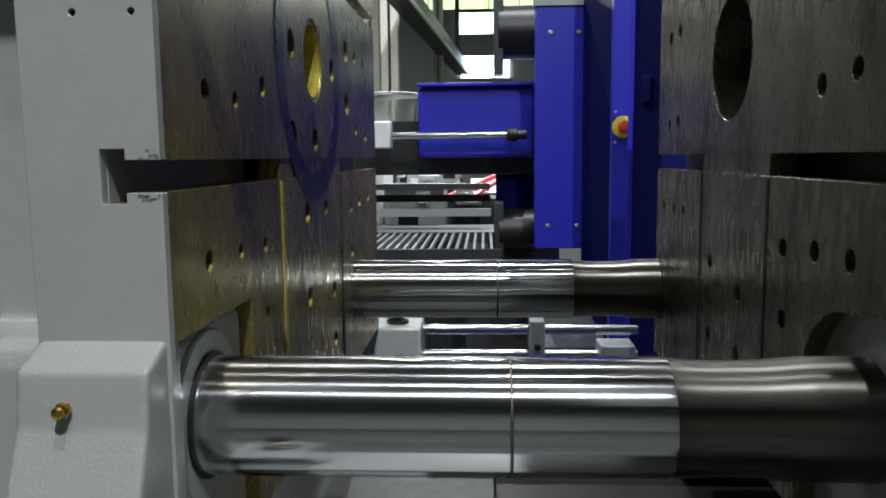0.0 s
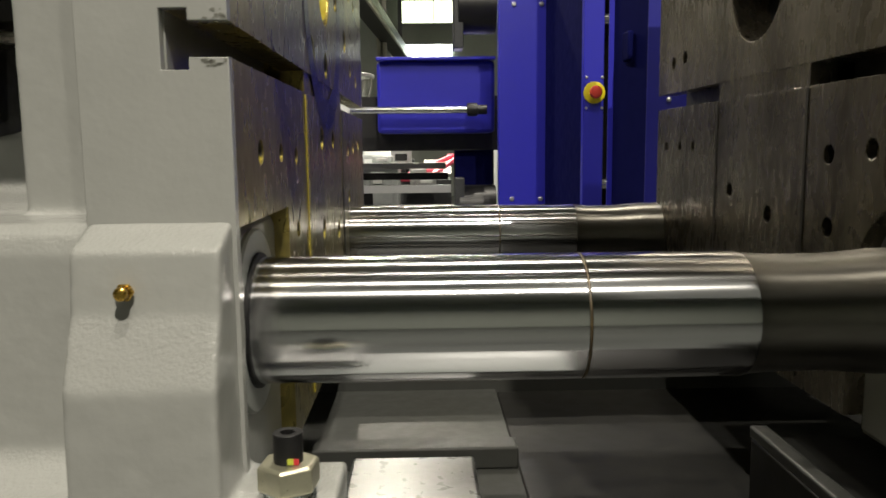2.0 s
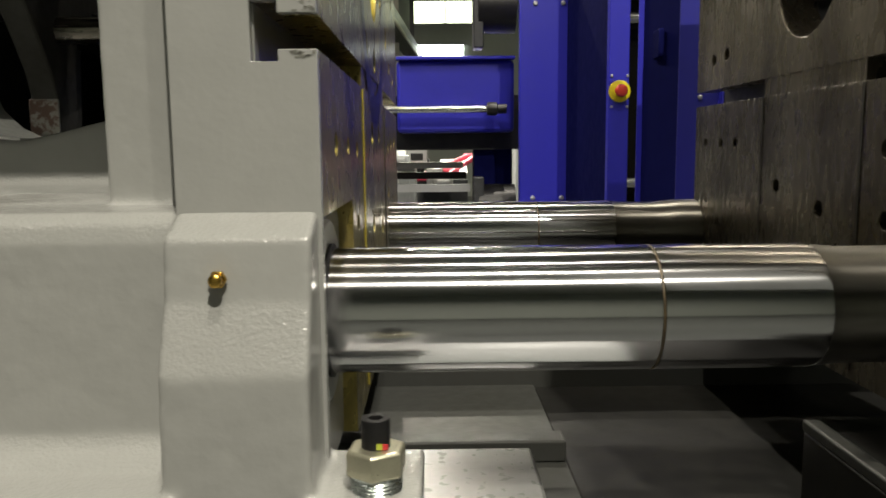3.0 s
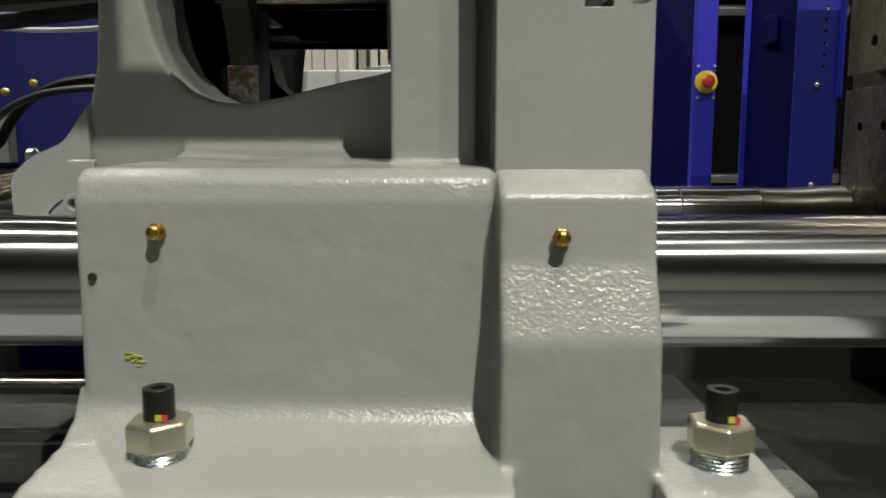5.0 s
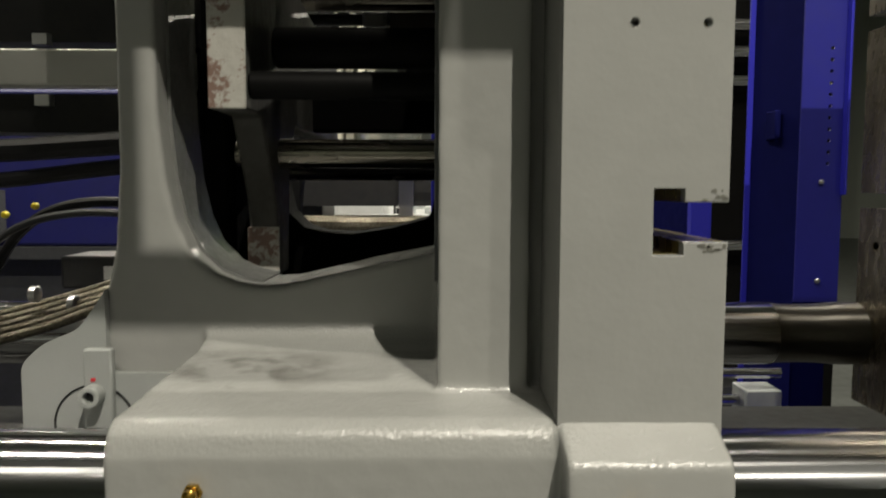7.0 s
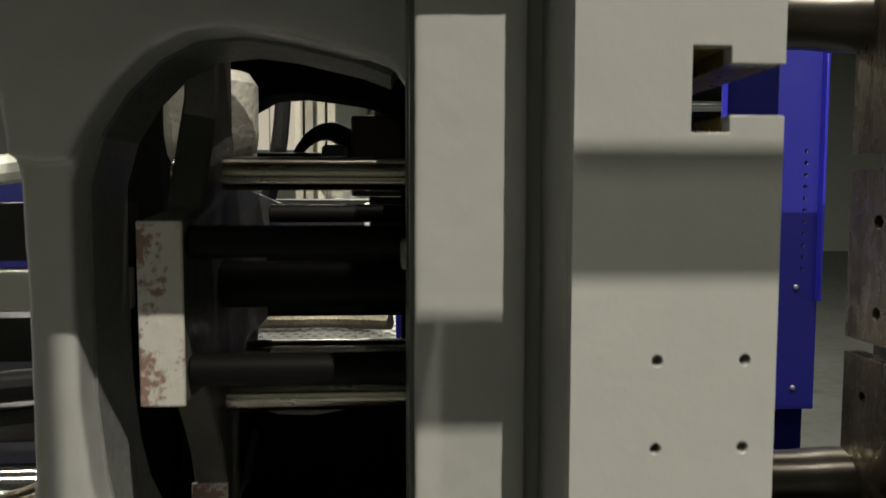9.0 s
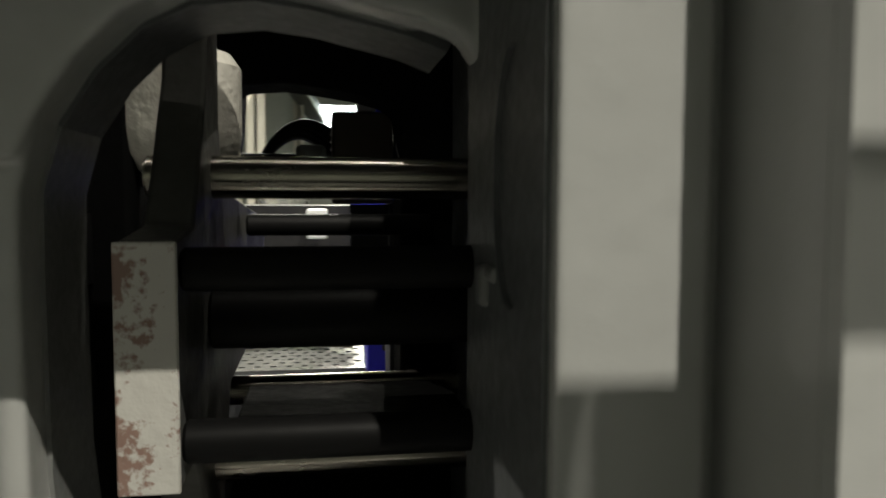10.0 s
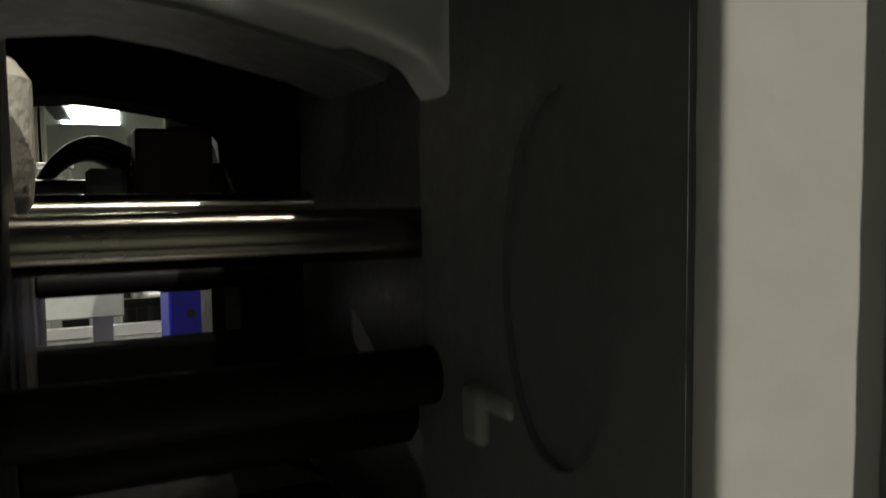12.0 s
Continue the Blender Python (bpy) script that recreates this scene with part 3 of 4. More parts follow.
FH = [(0.844, 1.21, 0.0105), (0.767, 1.2155, 0.0105), (0.696, 1.216, 0.0105), (0.768, 1.37, 0.0105), (0.70, 1.377, 0.0105), (0.84, 1.135, 0.0105),
      (1.356, 1.497, 0.011), (1.297, 1.501, 0.011), (1.353, 1.356, 0.01), (1.297, 1.36, 0.01), (0.981, 1.137, 0.011), (1.1, 1.16, 0.01), (1.31, 1.22, 0.008), (1.25, 1.22, 0.008), (1.38, 1.22, 0.008),
      (0.981, 1.06, 0.011), (1.1, 1.06, 0.01), (0.76, 1.50, 0.0105), (0.70, 1.50, 0.0105), (0.84, 1.51, 0.0105), (0.767, 1.66, 0.0105), (0.696, 1.66, 0.0105)]


ARC = [(BAR[0] + 0.093 * math.cos(w), BAR[1] + 0.093 * math.sin(w)) for w in [radians(100 - 10 * k) for k in range(11)]]


def fslab(x0, x1, half):
    out = []
    for k, (z0, z1) in enumerate(((0.95, S1 - half), (S1 + half, S2 - half), (S2 + half, 1.93))):
        y0, y1 = 0.56, 1.432
        o = rect(y0, y1, z0, z1)
        if k == 0:
            o = [(0.79, z0), (y1, z0), (y1, z1), (y0, z1), (y0, 1.18), (0.64, 1.178)] + ARC
        loops = [o]
        for hy, hz, hr in FH:
            if z0 + hr < hz < z1 - hr:
                loops.append(circle(hy, hz, hr, 16))
        if k == 1:
            loops.append(circle(1.037, 1.428, 0.078, 48))
        out.append(bm_profile(loops, "x", x0, x1))
    return out


part("clamping_face", bm_join(*fslab(XF, XF + 0.03, 0.0125)), STEEL_DARK, fixed, bevel=0.0015)
part("slot_layer", bm_join(*fslab(XF + 0.03, XF + 0.05, 0.021)), STEEL_DARK, fixed)
part("core", bm_profile([[(0.79, 0.95), (1.432, 0.95), (1.432, 1.93), (0.56, 1.93), (0.56, 1.18), (0.64, 1.178)] + ARC[:-1], circle(1.037, 1.428, 0.078, 48)], "x", XF + 0.05, XF + 0.22), DARK, fixed)
part("corner_casting", bm_box(XF + 0.02, XF + 0.2, 0.545, 0.795, 0.93, 1.19), PAINT, fixed, "grey painted cast corner", bevel=0.006)
for sz in (S1, S2):
    part("slot_end", bm_join(bm_box(XF + 0.0012, XF + 0.049, 0.893, 1.151, sz - 0.0124, sz + 0.0124), bm_box(XF + 0.0305, XF + 0.0495, 0.893, 1.151, sz - 0.0209, sz + 0.0209)), STEEL_DARK, fixed)
for gy in (0.893, 1.151):
    part("face_groove", bm_box(XF - 0.0012, XF - 0.0002, gy - 0.0025, gy + 0.0025, 0.96, S1 - 0.014), BORE, fixed)

# ---------------------------------------------------------------- grease nipples, levelling screws


def grease_nipple(x, y, z):
    t = thing("grease_nipple", (x, y, z), "small brass grease nipple screwed into grey casting", "grease nipple", "grease nipples")
    b = bm_lathe("y", (x, z), [(0.0048, y + 0.004), (0.0048, y - 0.001), (0.0062, y - 0.0012), (0.0064, y - 0.004), (0.0058, y - 0.0052)], 6)
    part("hex", b, BRASS, t, bevel=0.0004)
    part("head", bm_lathe("y", (x, z), [(0.0036, y - 0.005), (0.0042, y - 0.007), (0.0048, y - 0.0085), (0.0045, y - 0.0105), (0.003, y - 0.0118), (0.001, y - 0.0122)], 20), BRASS, t)


grease_nipple(-0.315, 0.5535, 1.1295)
grease_nipple(-0.578, 0.585, 1.1295)


def levelling_screw(x, y, z, spin):
    t = thing("levelling_screw", (x, y, z), "zinc nut with black socket set screw on grey ledge", "screw", "levelling screws")
    rows = []
    for i in range(4):
        rows += [(0.0178, z + 0.0025 * i), (0.0165, z + 0.0025 * i + 0.0015)]
    part("threaded_collar", bm_lathe("z", (x, y), [(0.0178, z - 0.01)] + rows + [(0.0165, z + 0.012)], 32), THREAD, t, "bright threaded collar")
    nut = bm_lathe("z", (x, y), [(0.0190, z + 0.0105), (0.0213, z + 0.0125), (0.0213, z + 0.0275), (0.0190, z + 0.0295)], 6)
    bmesh.ops.rotate(nut, cent=(x, y, z), matrix=Matrix.Rotation(radians(spin), 3, "Z"), verts=nut.verts)
    part("hex_nut", nut, ZINC, t, "zinc-plated hex nut", bevel=0.0008)
    hexa = [(x + 0.0052 * math.cos(k * math.pi / 3), y + 0.0052 * math.sin(k * math.pi / 3)) for k in range(6)]
    sc = part("set_screw", bm_profile([circle(x, y, 0.0098, 28), hexa], "z", z + 0.028, z + 0.0495), BLACK, t, "black socket set screw", bevel=0.0007)
    part("socket_floor", bm_cyl("z", (x, y), 0.0097, z + 0.028, z + 0.042, 20), BLACK, sc)
    part("paint_mark", bm_box(x + 0.004, x + 0.0085, y - 0.0094, y - 0.0085, z + 0.03, z + 0.034), REDDOT, sc, "red paint mark")
    part("paint_mark", bm_box(x + 0.001, x + 0.005, y - 0.0101, y - 0.0095, z + 0.0305, z + 0.0345), GREENDOT, sc, "yellow-green paint mark")


levelling_screw(-0.5685, 0.548, 0.985, 35)
levelling_screw(-0.2125, 0.548, 0.985, 24)

# ---------------------------------------------------------------- ejector inside the platen
ejector = thing("ejector_plate", (-0.61, 1.1, 1.44), "worn steel ejector plate with chipped rusty grey paint", "ejector plate")
prof = [(0.80, 1.382), (0.80, 1.521), (0.862, 1.527), (0.885, 1.56), (0.925, 1.625), (0.935, 1.70), (0.985, 1.70), (0.985, 1.60), (1.01, 1.55), (1.38, 1.521), (1.44, 1.521), (1.44, 1.388), (1.04, 1.385), (1.0, 1.33), (0.99, 1.222), (0.934, 1.222), (0.932, 1.275), (0.922, 1.302), (0.90, 1.335), (0.88, 1.362), (0.865, 1.382)]
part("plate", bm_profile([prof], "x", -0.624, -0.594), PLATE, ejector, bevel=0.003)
part("rusty_edge", bm_box(-0.626, -0.593, 0.7965, 0.80, 1.383, 1.520), RUST, ejector, "chipped grey paint with rust", bevel=0.0012)
part("rusty_edge", bm_box(-0.626, -0.593, 0.9305, 0.934, 1.223, 1.274), RUST, ejector, "chipped grey paint with rust", bevel=0.0012)


def guide_rod(y, z, r, mat, label, x0=-0.64, x1=-0.36):
    solid("guide_rod", bm_lathe("x", (y, z), [(r - 0.002, x0), (r, x0 + 0.002), (r, x1 - 0.002), (r - 0.002, x1)], 36), mat, label, "rod", "ejector guide rods")


guide_rod(0.95, 1.558, 0.0155, ROD, "oiled steel guide rod beside the ejector plate")
guide_rod(0.95, 1.351, 0.0155, ROD, "oiled steel guide rod beside the ejector plate")
guide_rod(1.20, 1.5695, 0.0155, ROD, "oiled steel guide rod beside the ejector plate")
guide_rod(1.20, 1.3395, 0.0155, ROD, "oiled steel guide rod beside the ejector plate")
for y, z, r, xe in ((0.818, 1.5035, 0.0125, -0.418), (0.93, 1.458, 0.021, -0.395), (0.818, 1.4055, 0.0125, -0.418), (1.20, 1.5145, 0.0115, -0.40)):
    guide_rod(y, z, r, ROD_BLACK, "black steel ejector rod, colour darkened for the shadow inside", -0.594, xe)

# Plate added to close the see-through gap below the rods with darkness.
table = thing("dark_filler_plate", (-0.49, 1.085, 1.334), "near-black plate added between the rods where the gap is dark", "table plate")
part("plate", bm_box(-0.593, -0.385, 0.985, 1.185, 1.334, 1.348), SHADE_BLACK, table, bevel=0.003)
for bx in (-0.56, -0.43):
    part("bolt", bm_lathe("z", (bx, 1.02), [(0.008, 1.348), (0.008, 1.354), (0.005, 1.356)], 6), SHADE_BLACK, table)

# ---------------------------------------------------------------- machine bed
bed = thing("machine_bed", (0, 1.05, 0.4), "dark machine bed with grey painted rails", "machine bed")
# Shade is put into the bed colours: dark overall, black right of x = 0.
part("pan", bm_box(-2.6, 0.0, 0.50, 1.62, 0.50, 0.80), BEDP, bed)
part("oil_pan", bm_box(0.002, 1.2, 0.50, 1.62, 0.50, 0.795), OILPAN_SHADE, bed, "oily drip pan, blackened for the shade on the right", bevel=0.003)
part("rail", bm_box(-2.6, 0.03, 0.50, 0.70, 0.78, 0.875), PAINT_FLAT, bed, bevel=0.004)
part("rail", bm_box(0.034, 1.2, 0.50, 0.70, 0.78, 0.872), OILPAN_SHADE, bed, bevel=0.004)
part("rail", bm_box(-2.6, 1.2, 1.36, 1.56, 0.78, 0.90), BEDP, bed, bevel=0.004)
part("cross_block", bm_box(-0.20, -0.07, 0.70, 0.84, 0.80, 0.895), BLOCKP, bed, bevel=0.004)
part("pan_step", bm_box(-0.60, 0.0, 1.02, 1.06, 0.80, 0.83), BEDP, bed, bevel=0.003)
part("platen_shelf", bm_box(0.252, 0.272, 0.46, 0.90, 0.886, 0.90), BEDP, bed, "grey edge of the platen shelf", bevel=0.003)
part("platen_shelf", bm_box(0.254, 0.60, 0.46, 0.90, 0.80, 0.885), OILPAN_SHADE, bed, bevel=0.003)
part("skirt", bm_box(-2.6, 1.2, 0.48, 0.50, 0.0, 0.80), BLUE, bed)
part("skirt", bm_box(-2.6, 1.2, 1.62, 1.64, 0.0, 0.80), BLUE, bed)

# ---------------------------------------------------------------- blue columns beyond
gate = thing("safety_gate", (0.4, 2.7, 0.0), "blue painted sheet-metal safety gate post with emergency stop", "safety gate")
part("front_strip", bm_box(0.408, 0.475, 2.62, 2.66, 0.66, 2.4), BLUE, gate, bevel=0.003)
part("sill", bm_box(0.18, 0.60, 2.60, 3.56, 0.0, 0.66), DARK, gate)
# The post's side takes its shade from the darker blue.
part("side_panel", bm_profile([[(0.408, 2.66), (0.475, 2.66), (0.52, 3.5), (0.42, 3.5)]], "z", 0.66, 2.4), NAVY_SHADE, gate)
part("rear_panel", bm_box(0.212, 0.44, 3.5, 3.56, 0.89, 1.955), BLUE, gate, bevel=0.004)
part("rear_panel_cap", bm_box(0.205, 0.45, 3.49, 3.57, 1.955, 2.0), GREYP, gate)
for bx, bz in ((0.279, 1.841), (0.271, 0.993), (0.40, 1.841), (0.40, 0.993)):
    part("bolt", bm_lathe("y", (bx, bz), [(0.011, 3.50), (0.011, 3.495), (0.007, 3.491)], 12), ALU, gate)
stop = thing("emergency_stop", (0.443, 2.62, 1.398), "red mushroom emergency stop on yellow disc", "emergency stop")
part("disc", bm_lathe("y", (0.443, 1.398), [(0.036, 2.6205), (0.036, 2.616), (0.034, 2.615)], 32), YELLOW, stop, "yellow round label")
part("button", bm_lathe("y", (0.443, 1.398), [(0.011, 2.616), (0.011, 2.600), (0.020, 2.598), (0.021, 2.590), (0.017, 2.583), (0.006, 2.580)], 28), RED, stop, "red mushroom button")
for sx in (-0.026, 0.026):
    for sz in (-0.05, 0.05):
        part("screw", bm_lathe("y", (0.443 + sx, 1.398 + sz), [(0.005, 2.6195), (0.0045, 2.616), (0.002, 2.6155)], 10), ALU, stop)
# Guard sides and flanges have their shade put in as darker blues.
door = thing("sliding_guard", (0.44, 2.0, 0.66), "blue sheet-metal sliding guard with punched holes, shade in its dark blues", "machine guard")
part("side_panel", bm_profile([[(0.410, 1.90), (0.414, 1.90), (0.379, 2.08), (0.375, 2.08)]], "z", 0.66, 1.855), NAVY_SHADE, door)
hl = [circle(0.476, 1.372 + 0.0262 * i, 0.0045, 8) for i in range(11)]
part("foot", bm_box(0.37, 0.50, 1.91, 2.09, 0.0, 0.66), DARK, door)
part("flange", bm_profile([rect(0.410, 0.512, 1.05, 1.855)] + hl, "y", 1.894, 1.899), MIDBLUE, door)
part("lower_flange", bm_box(0.412, 0.49, 1.90, 1.906, 0.66, 1.05), NAVY_SHADE, door)
part("edge_fold", bm_box(0.506, 0.512, 1.874, 1.8935, 1.30, 1.855), BLUE, door, bevel=0.001)
part("rear_flange", bm_box(0.362, 0.377, 2.081, 2.086, 0.66, 1.845), BLUE, door)
part("top_flange", bm_profile([[(0.410, 1.894), (0.512, 1.894), (0.46, 2.08), (0.375, 2.08)]], "z", 1.856, 1.861), BLUE, door)
part("stiffener", bm_box(0.378, 0.392, 1.955, 2.01, 1.43, 1.50), NAVY_SHADE, door, bevel=0.004)
for bz in (1.33, 1.10):
    part("screw", bm_lathe("y", (0.462, bz), [(0.006, 1.8935), (0.006, 1.890), (0.003, 1.888)], 10), ALU, door)

# ---------------------------------------------------------------- neighbouring machine, far
mach = thing("neighbour_machine", (-0.1, 4.3, 0), "blue and black injection machine further back in the hall", "machine")
part("blue_cover", bm_box(-0.36, 0.25, 4.1, 4.6, 1.30, 1.67), BLUE, mach, bevel=0.02)
part("dark_body", bm_box(-1.2, 0.3, 4.25, 5.0, 1.21, 1.5), BLACK, mach)
part("upright", bm_box(-1.18, -1.05, 4.4, 4.9, 0.85, 1.22), BLACK, mach)
part("upright", bm_box(0.16, 0.28, 4.5, 4.9, 0.85, 1.22), BLACK, mach)
part("cylinder_rod", bm_cyl("x", (4.0, 1.415), 0.018, -0.5, 0.12, 20), CHROME, mach)
part("rod_clevis", bm_box(-0.585, -0.49, 3.96, 4.05, 1.35, 1.49), WHITE, mach, bevel=0.01)
for z0, z1 in ((1.80, 2.07), (0.80, 1.03)):
    part("bar_nut", bm_cyl("x", (4.1, (z0 + z1) / 2), (z1 - z0) / 2, 0.06, 0.25, 24), BLACK, mach)
part("blue_post", bm_box(0.05, 0.25, 4.3, 4.5, 0.8, 1.3), NAVY_SHADE, mach)
part("base", bm_box(-2.2, 0.4, 4.3, 5.2, 0.0, 0.85), DARK, mach)
part("top_rail", bm_box(-0.36, 0.25, 4.05, 4.12, 1.668, 1.685), BLUE, mach, bevel=0.004)
part("rod_nut", bm_lathe("x", (4.0, 1.415), [(0.03, 0.10), (0.034, 0.11), (0.034, 0.15), (0.024, 0.155), (0.024, 0.2)], 12), BLACK, mach)
part("bar_bracket", bm_box(0.035, 0.085, 4.0, 4.15, 1.72, 2.12), DARK, mach, bevel=0.005)
part("bar_bracket", bm_box(0.035, 0.085, 4.0, 4.15, 0.78, 1.07), DARK, mach, bevel=0.005)
for k in range(3):
    part("lower_beam", bm_box(-1.6, 0.02, 4.12 + 0.5 * k, 4.18 + 0.5 * k, 0.99 + 0.05 * k, 1.03 + 0.05 * k), BLACK if k % 2 else ALU, mach)

grating = thing("walkway_grating", (-0.8, 3.75, 0.0), "grey steel walkway grating on dark frame", "grating")
part("frame", bm_join(bm_box(-1.7, 0.06, 3.35, 3.39, 0.80, 0.905), bm_box(-1.7, 0.06, 4.10, 4.14, 0.80, 0.905), bm_box(-1.6, -1.5, 3.4, 4.1, 0, 0.85), bm_box(-0.1, 0.0, 3.4, 4.1, 0, 0.85)), DARK, grating)
slat = bm_box(-0.006, 0.006, 3.38, 4.11, 0.885, 0.905)
first = part("slat", slat, GREYP, grating)
for k in range(44):
    if k:
        o = new("slat", first.data)
        o.parent = grating
    else:
        o = first
    o.location = (-1.66 + 0.039 * k - -0.0, 0, 0)

crate = thing("pink_frame", (-0.03, 5.9, 0.0), "pink-red painted frame with white sheet among machines", "frame")
for a, b in (((-0.30, 5.8, 1.0), (0.10, 6.1, 1.16)), ((-0.10, 5.8, 1.0), (0.16, 6.1, 1.16)), ((-0.30, 5.8, 1.0), (-0.08, 5.8, 1.0)), ((0.06, 6.1, 1.16), (0.18, 6.1, 1.16)), ((-0.17, 5.9, 1.055), (0.02, 5.9, 1.055))):
    part("bar", bm_tube([a, b], 0.022, 8), PINK, crate)
part("sheet", bm_profile([[(5.86, 1.03), (6.06, 1.13), (6.06, 1.135), (5.86, 1.035)]], "x", -0.12, 0.08), WHITE, crate)
part("stand", bm_box(-0.28, 0.08, 5.8, 6.3, 0.0, 0.99), DARK, crate)


def far_cabinet(x0, x1, y0, y1, z, mat, label):
    t = thing("machine_cabinet", ((x0 + x1) / 2, (y0 + y1) / 2, 0), label, "cabinet", "far cabinets")
    part("body", bm_box(x0, x1, y0, y1, 0, z), mat, t, bevel=0.01)
    door = part("door_panel", bm_box(x0 + 0.04, (x0 + x1) / 2 - 0.01, y0 - 0.012, y0 + 0.002, 0.3, z - 0.06), PAINT_FLAT, t, bevel=0.004)
    part("door_panel", bm_box((x0 + x1) / 2 + 0.01, x1 - 0.04, y0 - 0.012, y0 + 0.002, 0.3, z - 0.06), mat, t, bevel=0.004)
    part("screen", bm_box(x0 + 0.1, x0 + 0.24, y0 - 0.018, y0 - 0.011, z - 0.3, z - 0.16), BLACK, door)
    part("top_rail", bm_box(x0, x1, y0 - 0.03, y0 + 0.03, z, z + 0.025), ALU, t)


far_cabinet(-1.5, -0.75, 5.6, 6.2, 1.30, WHITE, "white sheet-metal machine cabinet further back")
far_cabinet(-0.72, -0.30, 5.4, 5.9, 1.10, GREYP, "grey sheet-metal machine cabinet further back")
far_cabinet(-2.6, -1.7, 5.8, 6.4, 1.25, WHITE, "white sheet-metal machine cabinet further back")
far_cabinet(-0.95, -0.45, 7.6, 8.2, 1.32, WHITE, "white sheet-metal machine cabinet further back")
far_cabinet(0.5, 1.6, 6.4, 7.0, 1.3, GREYP, "grey sheet-metal machine cabinet further back")
far_cabinet(-4.4, -3.0, 6.0, 6.8, 1.7, BLUE, "blue sheet-metal machine cabinet further back")

hopper = thing("glass_hopper", (-0.75, 6.4, 1.1), "clear round material hopper with metal rim", "hopper")
part("bowl", bm_lathe("z", (-0.80, 6.4), [(0.10, 1.33), (0.22, 1.55), (0.27, 1.72), (0.27, 1.80), (0.26, 1.80), (0.26, 1.73), (0.2, 1.56), (0.09, 1.34)], 32), GLASS, hopper)
part("rim", bm_lathe("z", (-0.80, 6.4), [(0.275, 1.79), (0.285, 1.795), (0.285, 1.815), (0.27, 1.82)], 32), ALU, hopper)
part("stand", bm_box(-0.86, -0.74, 6.34, 6.46, 0.0, 1.34), DARK, hopper)

# ---------------------------------------------------------------- hall beyond: columns, windows, beams
for cx, cy, w in ((-1.45, 12.0, 0.26), (-1.95, 13.5, 0.3), (-0.95, 16.0, 0.2), (-4.5, 12.0, 0.3), (2.5, 12.0, 0.3)):
    c = thing("steel_column", (cx, cy, 0), "pale painted steel hall column", "column", "hall columns")
    part("shaft", bm_join(bm_box(cx - w / 2, cx + w / 2, cy - w / 2, cy - w / 2 + 0.03, 0, 7), bm_box(cx - w / 2, cx + w / 2, cy + w / 2 - 0.03, cy + w / 2, 0, 7), bm_box(cx - 0.02, cx + 0.02, cy - w / 2, cy + w / 2, 0, 7)), CREAM, c)
for by in (6.0, 10.0, 14.0):
    solid("roof_beam", bm_join(bm_box(-14, 14, by - 0.12, by + 0.12, 6.96, 7.0), bm_box(-14, 14, by - 0.12, by + 0.12, 6.55, 6.58), bm_box(-14, 14, by - 0.015, by + 0.015, 6.58, 6.96)), DARK, "dark steel roof beam under the ceiling", "beam", "roof beams")
crane = thing("crane_rail", (-0.9, 9.0, 3.2), "dark overhead crane rail on brackets", "crane rail")
part("rail", bm_profile([[(-1.5, 7.0), (-1.2, 7.0), (-0.42, 19.9), (-0.72, 19.9)]], "z", 3.35, 3.62), DARK, crane)
part("edge_strip", bm_profile([[(-1.2, 7.0), (-1.17, 7.0), (-0.39, 19.9), (-0.42, 19.9)]], "z", 3.33, 3.40), CREAM, crane)
part("hanger", bm_box(-1.4, -1.3, 7.5, 7.6, 3.6, 7.0), DARK, crane)
part("hanger", bm_box(-0.7, -0.6, 18.5, 18.6, 3.6, 7.0), DARK, crane)


def hall_window(n, x0, x1, z0, z1, glass, bars):
    t = thing("window_%d" % n, ((x0 + x1) / 2, 19.95, z0), "bright hall window with thin glazing bars", "window", kind="structure")
    part("window_frame", bm_join(bm_box(x0 - 0.06, x1 + 0.06, 19.93, 20.0, z0 - 0.06, z0), bm_box(x0 - 0.06, x1 + 0.06, 19.93, 20.0, z1, z1 + 0.06)), GREYP, t)
    for k in range(bars):
        a, b = x0 + (x1 - x0) * k / bars, x0 + (x1 - x0) * (k + 1) / bars
        part("pane", bm_box(a + 0.02, b - 0.02, 19.96, 19.99, z0, z1), glass, t)


hall_window(1, -0.62, 0.62, 3.28, 3.83, DAY, 1)
hall_window(2, -0.67, 0.98, 4.36, 4.9, ROOFL, 2)
hall_window(8, 1.38, 1.75, 4.36, 4.9, ROOFL, 1)
# Window 3 is an added surface that glows like the lit hall behind the platen.
hall_window(3, -5.5, -2.6, 2.6, 4.4, HALL_GLOW, 9)
for k in range(4):
    hall_window(4 + k, -2.2, 2.4, 4.98 + 0.42 * k, 5.26 + 0.42 * k, SKYL, 6)

for lx, ly, lz, w in LAMPS:
    t = thing("ceiling_light", (lx, ly, lz), "unseen rectangular hall light fitting hung from the ceiling", "ceiling light", "hall lights")
    part("housing", bm_box(lx - 0.22, lx + 0.22, ly - 0.14, ly + 0.14, lz + 0.02, lz + 0.10), WHITE, t, bevel=0.01)
    part("hanger", bm_cyl("z", (lx, ly), 0.012, lz + 0.1, 7.0, 8), DARK, t)

# ---------------------------------------------------------------- unseen rail and panels over the opening, for their shadows
rail = thing("guard_rail", (-0.3, 0.17, 0), "unseen grey square guard rail, placed by the shadow band it casts", "guard rail")
part("beam", bm_box(-2.6, 1.5, 0.150, 0.170, 2.130, 2.160), PAINT_FLAT, rail, bevel=0.004)
# Panels added out of view to shade the left column, bar ends and bed.
part("shade_panel", bm_box(-2.6, -0.389, 0.152, 0.166, 2.16, 2.80), PAINT_FLAT, rail, "unseen panel added to cast shade on the machine", bevel=0.002)
